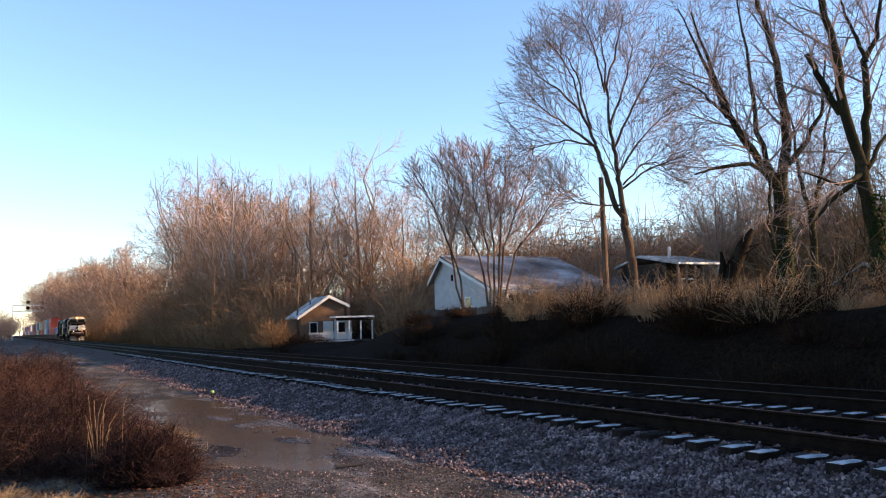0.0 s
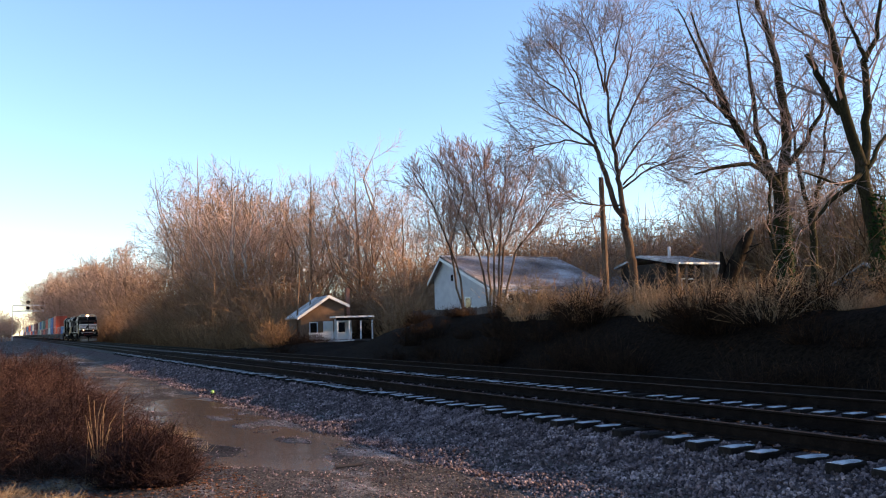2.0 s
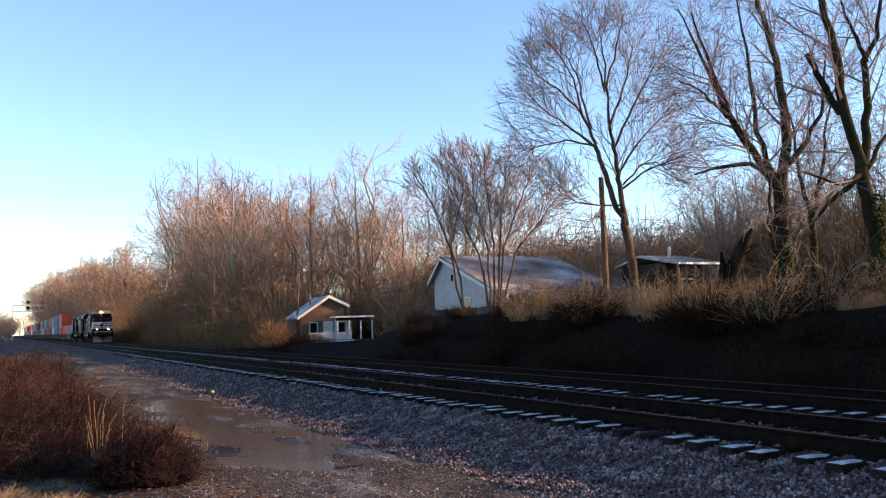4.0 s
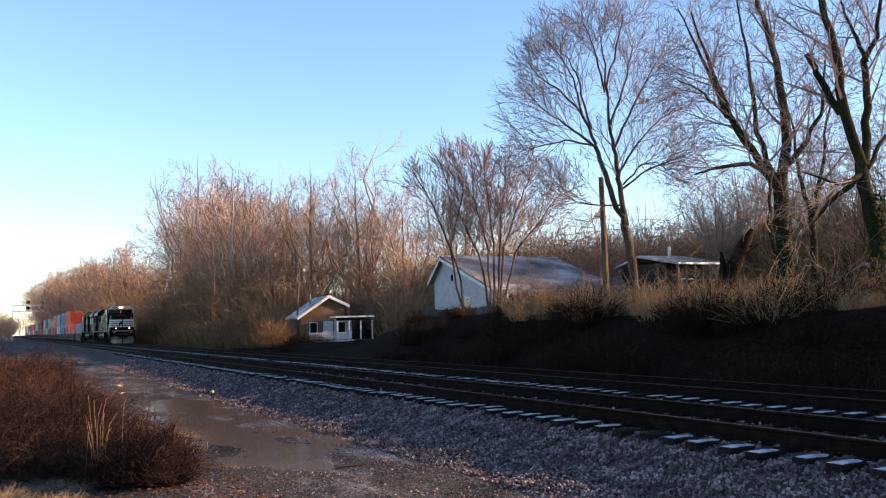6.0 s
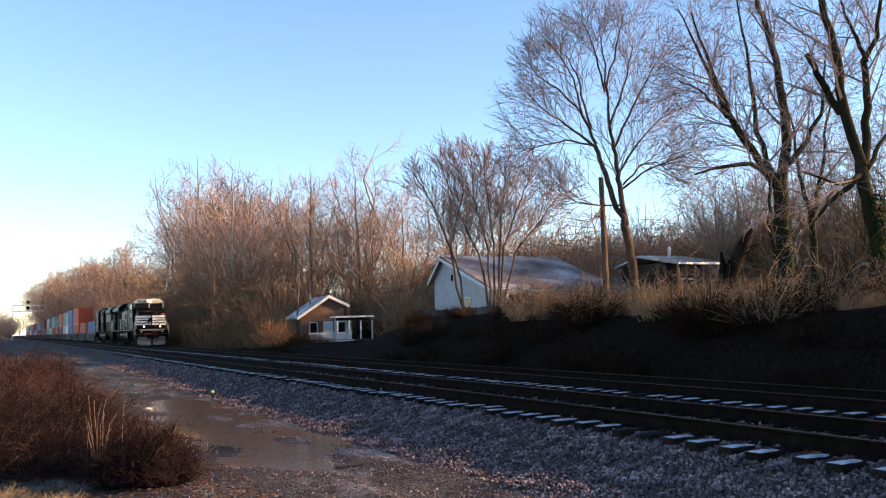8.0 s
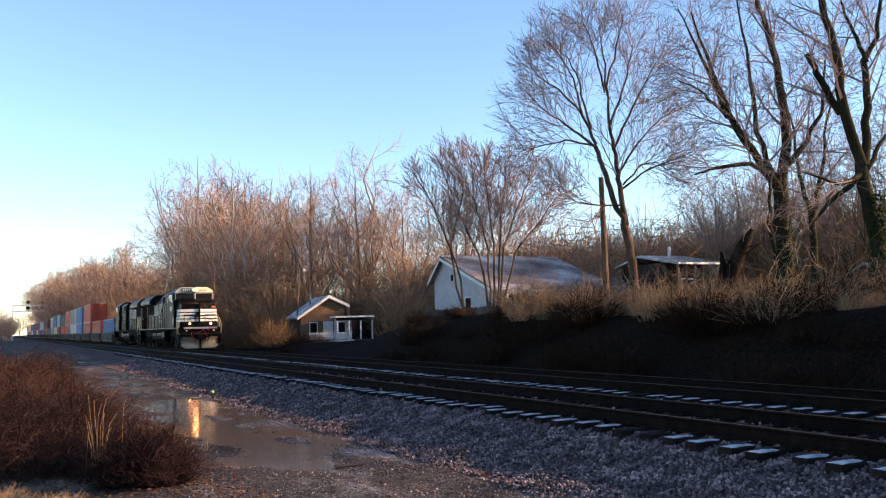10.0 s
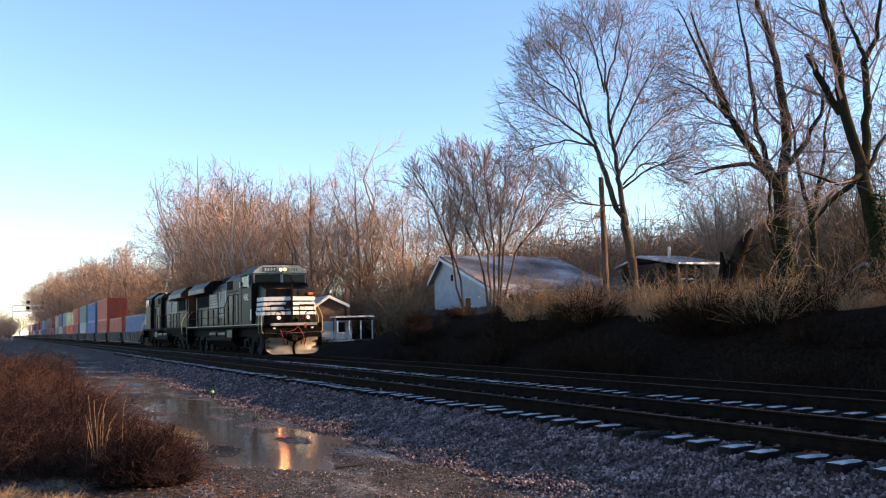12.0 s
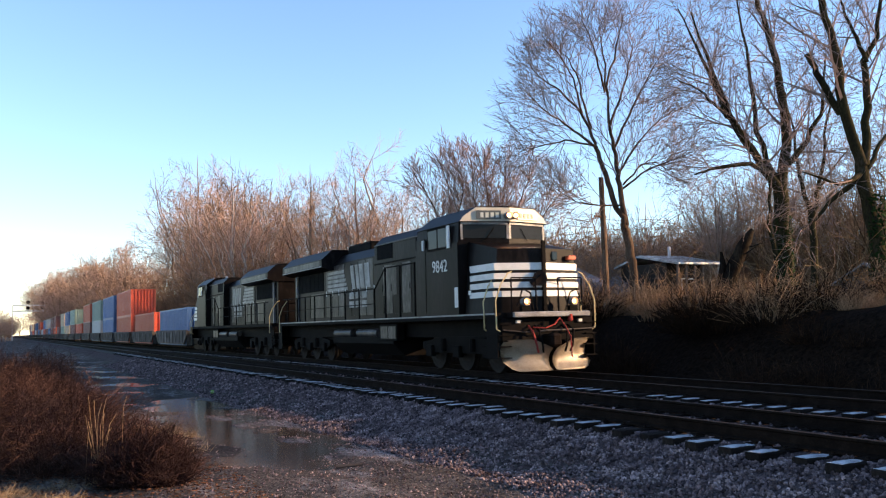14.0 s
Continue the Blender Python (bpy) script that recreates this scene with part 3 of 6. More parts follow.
growing = start_tree(14, dict(FINE, children=(0, 0, 5, 4, 2), angle=(30, 34, 30, 30, 30), lift=0.08, reach=1.9, fine=0.009), 0.35)
limb_on(growing, 0.066, 0.02, -0.4, 25, (-1.0, -1.2), (-1.6, 2.2), (-2.7, 5.1), (-3.9, 7.2))
limb_on(growing, 0.066, 0.02, 0.5, 27, (-1.1, -1.2), (-1.9, 3.0), (-1.2, 6.0), (-1.7, 8.0))
limb_on(growing, 0.066, 0.02, -0.5, 29, (0.4, -1.2), (0.4, 2.7), (0.1, 5.3), (-0.1, 8.0))
limb_on(growing, 0.066, 0.02, 0.5, 29, (0.6, -1.2), (0.9, 3.0), (1.9, 5.6), (2.5, 7.6))
limb_on(growing, 0.066, 0.02, 0.9, 27, (0.3, -1.2), (-0.4, 2.7), (-1.5, 5.0), (-2.6, 8.0))
limb_on(growing, 0.066, 0.02, -0.9, 27, (0.7, -1.2), (1.5, 2.7), (3.0, 4.6), (4.0, 5.8))
limb_on(growing, 0.066, 0.02, 0.2, 25, (0.2, -1.2), (0.1, 2.8), (-0.6, 5.4), (-0.8, 7.8))
limb_on(growing, 0.066, 0.02, 0.4, 25, (0.5, -1.2), (0.7, 2.8), (0.9, 5.4), (1.1, 7.8))
finish_tree(growing, "bare multi-stemmed tree before the white house", (22.6, 40.2, 2.3), twigs="twig_red")

def spread_tree(label, at, seed, height, width, fork, limbs, count, spec, twigs, bark="bark_wood", group=""):
    """A hardwood whose trunk forks into limbs that rise and fan out to a round crown."""
    state = start_tree(seed, spec, 0.18)
    rng = state[0]
    foot = fork * height
    bend = rng.uniform(-0.03, 0.03) * height
    limb_on(state, 0.015 * height, 0.011 * height, 0.0, 0, (0, -0.6), (bend * 0.4, foot * 0.5), (bend, foot))
    limb_on(state, 0.009 * height, 0.0009 * height, rng.uniform(-0.5, 0.5), count, (bend, foot * 0.97), (-bend, foot + 0.3 * (height - foot)), (bend * 2, foot + 0.6 * (height - foot)), (-bend, height * 0.9))
    for k in range(limbs):
        turn = 6.283 * (k + rng.uniform(-0.3, 0.3)) / limbs
        out = 0.5 * width * rng.uniform(0.55, 1.0)
        top = height * (1.0 - 0.34 * (2 * out / width) ** 2) * rng.uniform(0.86, 1.0)
        low_end = foot * rng.uniform(0.62, 1.1)
        across, lean = out * math.cos(turn), out * math.sin(turn)
        rise = top - low_end
        crook = [0.05 * height * rng.uniform(-1, 1) for _ in range(4)]
        limb_on(state, 0.0062 * height, 0.0008 * height, lean, count, (bend * low_end / foot, low_end), (bend + 0.34 * across + crook[0], low_end + 0.2 * rise), (bend + 0.62 * across + crook[1], low_end + 0.46 * rise + crook[2]),
                (bend + 0.8 * across - crook[1] * 0.5, low_end + 0.74 * rise), (bend + across + crook[3] * 0.6, top * 0.97))
    t = thing("tree", label, "tree", group, pose(at[0], at[1], float(ground_z(at[0], at[1]))))
    pieces("trunk", *state[3], bark, t, smooth=True)
    pieces("crown", *state[4], twigs, t)
    return t


NEARWOOD = dict(levels=4, children=(0, 0, 6, 5), ratio=(0.5, 0.5, 0.66, 0.62), angle=(48, 46, 44, 42), wander=0.10, lift=0.035, fine=0.0095, reach=2.8, mid_steps=2, twig_steps=1)
kinds = [spread_tree("tall bare hardwood with a fanned crown in the woods", (31 + 3 * k, 96 + 9 * k), 30 + k, 16.0, (12, 9.5, 13, 8.5, 11)[k], (0.2, 0.3, 0.16, 0.28, 0.22)[k], (8, 7, 9, 7, 8)[k], 7,
                     NEARWOOD, ("twig", "twig_red", "twig", "twig_red", "twig")[k], "bark_pale" if k in (1, 3) else "bark_wood", "woodland trees") for k in range(5)]
MIDWOOD = dict(NEARWOOD, levels=3, children=(0, 0, 9), fine=0.018, reach=2.9)
mid_kinds = [spread_tree("bare hardwood deep in the woods along the railway", (34 + 4 * k, 150 + 12 * k), 40 + k, 16.0, (12, 10, 13)[k], 0.28, 9, 12, MIDWOOD, ("twig", "twig_red", "twig")[k], group="woodland trees") for k in range(3)]
FARWOOD = dict(NEARWOOD, levels=3, children=(0, 0, 7), fine=0.032, reach=3.2)
far_kinds = [spread_tree("distant bare hardwood far down the railway", (24 + 6 * k, 300 + 40 * k), 50 + k, 16.0, (14, 12, 15)[k], 0.2, 9, 12, FARWOOD, ("twig", "twig_red", "twig")[k], group="distant trees") for k in range(3)]


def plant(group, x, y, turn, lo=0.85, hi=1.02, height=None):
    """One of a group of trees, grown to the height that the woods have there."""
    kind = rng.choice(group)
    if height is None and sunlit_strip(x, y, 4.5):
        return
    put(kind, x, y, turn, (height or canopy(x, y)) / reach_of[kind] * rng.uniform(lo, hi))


reach_of = {k: reach(k) for k in kinds + mid_kinds + far_kinds}
rng = random.Random(5)
# the edge of the woods, then the trees behind it
for k in range(15):
    f = (k + rng.random()) / 15
    y = 78 + 70 * f ** 1.2
    plant(kinds, max(23.5 + rng.uniform(0, 4) + (9 if y < 92 else 0), 0.19 * y), y, rng.uniform(0, 360), 0.9, 1.08)
for k in range(7):
    b = 0.31 + 0.3 * (k + rng.random()) / 7
    y = rng.uniform(84, 98)
    plant(kinds, b * y, y, rng.uniform(0, 360), 0.88, 1.08)
for k in range(5):
    f = (k + rng.random()) / 5
    y = 100 + 100 * f ** 1.3
    plant(mid_kinds, max(25 + rng.uniform(0, 18), 0.2 * y), y, rng.uniform(0, 360), 0.85, 1.05)
for k in range(40):
    y = 200 + 200 * ((k + rng.random()) / 40) ** 1.2
    plant(far_kinds, min(20.5 + rng.uniform(0, 14), 0.118 * y), y, rng.uniform(0, 360), 0.9, 1.03)
for k in range(17):
    y = 36 + 2 * k + rng.uniform(-1, 1)
    plant(mid_kinds, rng.uniform(46, 62) - 0.1 * y, y, rng.uniform(0, 360), 0.8, 1.05)
for k in range(16):
    b = 0.6 + 0.5 * (k + rng.random()) / 16
    depth = rng.uniform(62, 78)
    y = depth / (math.cos(radians(YAW)) + b * math.sin(radians(YAW)))
    plant(mid_kinds, b * y, y, rng.uniform(0, 360), 0.85, 1.15)
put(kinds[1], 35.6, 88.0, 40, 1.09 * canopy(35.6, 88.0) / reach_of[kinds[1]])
# far down the line, on both sides and across its end
for k in range(16):
    y = 300 + 18 * k
    x = max(16.5, y * rng.uniform(0.036, 0.055))
    plant(far_kinds, x, y, rng.uniform(0, 360), 0.85, 1.0)
for k in range(14):
    plant(far_kinds, -1.5 + 0.36 * k + rng.uniform(-0.4, 0.4), 250 + 13 * k, rng.uniform(0, 360), 0.8, 1.1, height=9.5)
for k in range(12):
    plant(far_kinds, -30 + 9 * k, 900 + rng.uniform(0, 60), rng.uniform(0, 360), 0.9, 1.1, height=26)
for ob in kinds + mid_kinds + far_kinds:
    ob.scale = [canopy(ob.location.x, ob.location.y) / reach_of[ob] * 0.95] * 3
# woods on the other side of the line, mostly past the edge of the view
for k in range(8):
    plant(far_kinds, rng.uniform(-26, -4), rng.uniform(330, 520), rng.uniform(0, 360), height=12)
# unseen trees behind the viewpoint, added to close off sky light and reflections
for k in range(3):
    plant(mid_kinds, rng.uniform(-26, -18), -34 + 12 * k + rng.uniform(-3, 3), rng.uniform(0, 360), height=13)
# unseen trees on the bank side, added to shade the tracks and gravel
for x, y in ((30.0, 1.0), (34.5, 4.5), (33.0, -19.0)):
    plant(mid_kinds, x, y, rng.uniform(0, 360), height=9.5)

# saplings and scrub that fill the woods from below
scrub = [shrub("dense leafless brown scrub along the railway", (18.6, 100 + 8 * k), 60 + k, 150, 2.9 + 0.4 * k, 2.4, 0.015, "scrub", "trackside scrub") for k in range(3)]
sapling = [shrub("thicket of thin leafless saplings in the woods", (24 + k, 110 + 8 * k), 64 + k, 75, 7.5 + k, 2.6, 0.022, "thicket", "sapling thickets", name="sapling_thicket", forks=6) for k in range(3)]
for k in range(56):
    f = (k + rng.random()) / 56
    y = 56 + 280 * f ** 1.6
    x = 17.6 + rng.uniform(0, 3.0)
    if 0.29 < x / y < 0.43:
        continue
    put(scrub[k % 3], x, y, rng.uniform(0, 360), rng.uniform(0.6, 1.25))
for k in range(60):
    f = (k + rng.random()) / 60
    y = 70 + 300 * f ** 1.6
    x = 21.0 + rng.uniform(0, 5.0) + (10 if y < 88 else 0)
    if not sunlit_strip(x, y, 3.0):
        put(sapling[k % 3], x, y, rng.uniform(0, 360), rng.uniform(0.7, 1.2))
for k in range(52):
    y = 15 + k + rng.uniform(-1, 1)
    x, turn, size = rng.uniform(47, 60) + max(0, y - 40) * 0.1, rng.uniform(0, 360), rng.uniform(0.8, 1.15)
    if y > 24 and not sunlit_strip(x, y, 3.0):
        put(sapling[k % 3], x, y, turn, size)
dense = [shrub("dense wall of leafless young trees behind the houses", (44 + 3 * k, 66 + 4 * k), 68 + k, 150, 8.5 + k, 3.2, 0.034, "thicket", "dense young woods", name="sapling_thicket", forks=6) for k in range(2)]
for k in range(16):
    r = 0.50 + 0.014 * k
    y = rng.uniform(64, 84)
    if sunlit_strip(r * y, y, 3.2):
        y += 24
    put(dense[k % 2], r * y, y, rng.uniform(0, 360), rng.uniform(0.75, 1.0))
for k in range(34):
    y = 92 + 70 * ((k + rng.random()) / 34) ** 1.3
    put(sapling[k % 3], max(22.5 + rng.uniform(0, 6), 0.15 * y), y, rng.uniform(0, 360), rng.uniform(0.85, 1.4))
# brown young growth that closes the woods behind the first trees
for k in range(12):
    r = 0.27 + 0.25 * (k + rng.random()) / 12
    y = rng.uniform(104, 125)
    put(dense[k % 2], r * y, y, rng.uniform(0, 360), rng.uniform(0.5, 0.75))
for k in range(9):
    r = 0.74 + 0.035 * k
    d = rng.uniform(62, 76)
    put(dense[k % 2], d * math.sin(math.atan(r)), d * math.cos(math.atan(r)), rng.uniform(0, 360), rng.uniform(0.6, 0.8))
for k in range(7):
    r = 0.66 + 0.03 * k
    put(dense[k % 2], 76 * math.sin(math.atan(r)), 76 * math.cos(math.atan(r)), rng.uniform(0, 360), rng.uniform(0.8, 0.95))
for k in range(15):
    r = 0.6 + 0.033 * k
    d = rng.uniform(84, 98)
    put(dense[k % 2], d * math.sin(math.atan(r)), d * math.cos(math.atan(r)), rng.uniform(0, 360), rng.uniform(0.95, 1.2))
for k in range(34):
    r = 0.28 + 0.011 * k
    y = rng.uniform(78, 108) if r < 0.5 else rng.uniform(62, 84)
    if sunlit_strip(r * y, y, 3.0):
        y += 22
    put(sapling[k % 3], r * y, y, rng.uniform(0, 360), rng.uniform(0.6, 0.95))
# unseen thickets behind the viewpoint, added to cut low sky light
for k in range(12):
    put(sapling[k % 3], -14 + 4.5 * k + rng.uniform(-1, 1), rng.uniform(-26, -18), rng.uniform(0, 360), rng.uniform(0.5, 0.8))
for k in range(34):
    y = 16 + 1.5 * k + rng.uniform(-1, 1)
    put(scrub[k % 3], rng.uniform(42, 52), y, rng.uniform(0, 360), rng.uniform(1.2, 1.9))
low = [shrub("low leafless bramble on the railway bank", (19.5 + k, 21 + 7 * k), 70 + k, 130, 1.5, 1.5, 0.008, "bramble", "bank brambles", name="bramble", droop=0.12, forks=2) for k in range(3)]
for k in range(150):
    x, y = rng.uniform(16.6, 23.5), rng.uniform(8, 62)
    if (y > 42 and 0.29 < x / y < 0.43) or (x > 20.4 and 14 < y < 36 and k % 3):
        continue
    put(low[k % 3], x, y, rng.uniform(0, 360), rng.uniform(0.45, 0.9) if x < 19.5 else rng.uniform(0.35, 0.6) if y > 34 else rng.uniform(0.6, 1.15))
tuft = [shrub("tall dry weeds on top of the bank", (22 + k, 25 + 3 * k), 80 + k, 130, 1.3, 1.0, 0.006, "weed", "dry weeds", name="weed_clump", forks=2) for k in range(2)]
for k in range(60):
    y = (17.0, 19.5, 22.0, 25.5, 29.0, 33.5)[k % 6] + rng.gauss(0, 1.0)
    put(tuft[k % 2], rng.uniform(20.2, 24), y, rng.uniform(0, 360), rng.uniform(0.4, 1.15) if y > 21 else rng.uniform(0.35, 0.7))
wisp = [shrub("thin tan briar canes arching on top of the bank", (21.4 + k, 24 + 4 * k), 84 + k, 46, 2.1, 1.3, 0.007, "weed", "arching briars", name="briar", droop=0.13, forks=3) for k in range(2)]
for k in range(22):
    put(wisp[k % 2], rng.uniform(19.8, 23.5), rng.uniform(16, 37), rng.uniform(0, 360), rng.uniform(0.6, 1.1))
for k in range(5):
    put(tuft[k % 2], rng.uniform(26, 29), rng.uniform(25, 29), rng.uniform(0, 360), rng.uniform(0.9, 1.4))

for x, y, size in ((22.3, 67.5, 0.7), (23.2, 67.6, 0.55), (28.4, 70.6, 0.9), (20.2, 66.5, 0.7), (31.6, 70.6, 1.7), (30.4, 71.8, 1.6), (32.6, 69.8, 1.8), (29.4, 73.0, 1.5), (21.6, 68.4, 0.9)):
    put(low[0], x, y, 40 * x, size)

for k in range(7):
    x = 30.0 + 0.6 * k + rng.uniform(-0.2, 0.2)
    put(low[k % 3], x, 38.6 + rng.uniform(-0.6, 0.6), rng.uniform(0, 360), rng.uniform(0.5, 0.8))
rimed = [shrub("frosted grey brush growing before the white house", (29.0 + k, 42.3), 75 + k, 260, 1.7, 1.5, 0.011, "frosted", "frosted brush", forks=4) for k in range(2)]
for x, y, size in ((28.2, 41.5, 0.9), (29.4, 43.0, 1.15), (30.4, 42.0, 1.2), (31.2, 43.4, 1.35), (32.0, 42.2, 1.3), (32.8, 43.5, 1.4), (33.6, 42.6, 1.35), (34.4, 43.4, 1.3), (31.6, 41.2, 1.0)):
    put(rimed[int(x) % 2], x, y, 70 * x, size)
for x, y, size in ((24.9, 52.6, 0.6), (24.8, 54.0, 0.9), (24.7, 55.4, 1.0)):
    put(scrub[int(y) % 3], x, y, 60 * y, size)
for x, y, size in ((25.0, 54.2, 0.5), (25.2, 55.6, 0.6)):
    put(sapling[int(y) % 3], x, y, 60 * y, size)

# thicket of dead brush beside the gravel
thick = [shrub("tangled reddish-brown dead brush beside the gravel", p, 90 + k, 420, h, 1.35, 0.0035, "brush", "foreground brush", name="dead_brush", droop=0.13, forks=5)
         for k, (p, h) in enumerate((((0.95, 14.7), 1.2), ((1.0, 17.5), 1.5), ((-0.6, 16.6), 1.3)))]
for x, y, size in ((1.4, 14.0, 0.75), (0.2, 15.8, 0.8), (-0.2, 18.0, 1.0), (1.3, 20.5, 1.0), (0.2, 22.0, 1.1), (-1.4, 17.5, 1.1), (1.1, 25.0, 1.1), (-0.6, 26.0, 1.2),
                   (0.8, 30.0, 1.2), (-1.0, 32.0, 1.3), (1.2, 36.0, 1.2), (-0.8, 40.0, 1.4), (1.5, 45.0, 1.2), (-1.0, 50.0, 1.5), (1.9, 14.2, 0.6), (2.0, 15.6, 0.7)):
    put(thick[rng.randrange(3)], x, y, rng.uniform(0, 360), size * rng.uniform(0.8, 1.15))
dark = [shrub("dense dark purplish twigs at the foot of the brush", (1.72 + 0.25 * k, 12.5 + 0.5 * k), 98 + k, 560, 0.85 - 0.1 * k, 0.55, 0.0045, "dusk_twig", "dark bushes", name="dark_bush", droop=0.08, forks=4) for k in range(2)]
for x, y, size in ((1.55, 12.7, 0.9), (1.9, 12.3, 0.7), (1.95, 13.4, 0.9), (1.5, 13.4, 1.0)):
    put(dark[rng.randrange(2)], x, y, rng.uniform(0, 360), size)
sward = [shrub("low tuft of pale dry grass on the gravel", (2.5 + 0.3 * k, 16.6 + k), 104 + k, 70, 0.34, 0.4, 0.004, "pale_grass", "grass tufts", name="grass_tuft", droop=0.05, forks=1) for k in range(2)]
for k in range(16):
    put(sward[k % 2], 2.45 + rng.uniform(0, 0.6) + 0.05 * k * rng.random(), 15.4 + 0.28 * k, rng.uniform(0, 360), rng.uniform(0.5, 1.1))
for k in range(34):
    x = rng.uniform(-0.5, 1.0)
    put(sward[k % 2], x, rng.uniform(11.2, 13.2) - 0.3 * x, rng.uniform(0, 360), rng.uniform(0.25, 0.6))
stray = [shrub("sparse long bare canes arching out of dead brush", (0.1 + 0.5 * k, 14.2 + k), 96 + k, 40, 1.3, 1.2, 0.0048, "brush", "arching canes", droop=0.14, forks=2) for k in range(2)]
for x, y, size in ((0.4, 14.0, 0.55), (-0.1, 14.8, 0.6), (1.5, 15.0, 0.5), (2.0, 13.2, 0.5)):
    put(stray[rng.randrange(2)], x, y, rng.uniform(0, 360), size)


# ---- houses ----
def white_house():
    h = thing("house", "white clapboard house with a frosted shingle roof", "house")
    x0, x1, y0, y1, base, eave, apex = 25.9, 34.3, 45.4, 53.1, 0.8, 3.45, 5.62
    mid, back = 51.5, 4.3
    bm = bmesh.new()
    prism(bm, [(y0, base), (y1, base), (y1, back), (mid, apex), (y0, eave)], "x", x0, x1)
    wall = part("wall", bm, "siding", h)
    for k in range(int((apex - 1.8) / 0.16)):
        z = 1.8 + 0.16 * k
        lo = y0 if z < eave else y0 + (mid - y0) * (z - eave) / (apex - eave)
        hi = y1 if z < back else y1 - (y1 - mid) * (z - back) / (apex - back)
        if hi - lo > 0.3:
            part("board", boxed(x0 - 0.025, x0, lo, hi, z, z + 0.145), "siding", wall)
    for e, ez in ((y0 - 0.4, eave - 0.14), (y1 + 0.3, back - 0.22)):
        bm = bmesh.new()
        prism(bm, [(e, ez), (mid, apex), (mid, apex + 0.16), (e, ez + 0.16)], "x", x0 - 0.35, x1 + 0.3)
        roof = part("roof", bm, "roof_brown", h, "brown shingle roof with patches of frost")
        for k in range(24):
            f0, f1 = k / 24, (k + 1) / 24
            ya, za, yb, zb = e + (mid - e) * f0, ez + (apex - ez) * f0, e + (mid - e) * f1, ez + (apex - ez) * f1
            bm = bmesh.new()
            prism(bm, [(ya, za + 0.162), (yb, zb + 0.162), (yb, zb + 0.168), (ya, za + 0.185)], "x", x0 - 0.36, x1 + 0.31)
            part("shingle_course", bm, "roof_brown", roof)
    part("ridge_cap", boxed(x0 - 0.3, x1 + 0.3, mid - 0.22, mid + 0.22, apex + 0.1, apex + 0.2), "roof", h)
    for k in range(14):
        part("rafter_tail", boxed(x0 + 0.1 + 0.6 * k, x0 + 0.2 + 0.6 * k, y0 - 0.36, y0 - 0.001, eave - 0.2, eave - 0.1), "white", h)
    # dark sheet on the wall stands in for the shade below the eave
    part("shade_board", boxed(x0 + 0.9, x1, y0 - 0.012, y0 - 0.001, eave - 1.0, eave - 0.26), "darkwall", h)
    # porch roof and trim along the front
    bm = bmesh.new()
    prism(bm, [(y0 - 1.5, 3.0), (y0 - 0.45, 3.16), (y0 - 0.45, 3.28), (y0 - 1.5, 3.12)], "x", x0 + 0.1, x0 + 3.4)
    part("porch_roof", bm, "roof", h)
    for k in range(3):
        part("porch_post", boxed(x0 + 0.2 + 1.5 * k, x0 + 0.32 + 1.5 * k, y0 - 1.45, y0 - 1.33, base, 3.01), "white", h)
    part("porch_side", boxed(x0 + 0.12, x0 + 0.8, y0 - 0.9, y0 - 0.82, base, 2.75), "white", h, "white boarded porch side in the sun")
    for e, ez in ((y0 - 0.42, eave - 0.16), (y1 + 0.32, back - 0.24)):
        bm = bmesh.new()
        prism(bm, [(e, ez - 0.12), (mid, apex - 0.12), (mid, apex + 0.05), (e, ez + 0.05)], "x", x0 - 0.40, x0 - 0.355)
        part("barge_board", bm, "white", h)
    win = part("window", boxed(x0 - 0.06, x0 - 0.03, 47.9, 48.7, 1.9, 3.0), "white", h)
    part("pane", boxed(x0 - 0.075, x0 - 0.062, 47.97, 48.63, 1.97, 2.93), "glass", win)
    part("vent", boxed(x0 - 0.05, x0 - 0.026, 50.3, 50.6, 4.1, 4.5), "sooty", h)


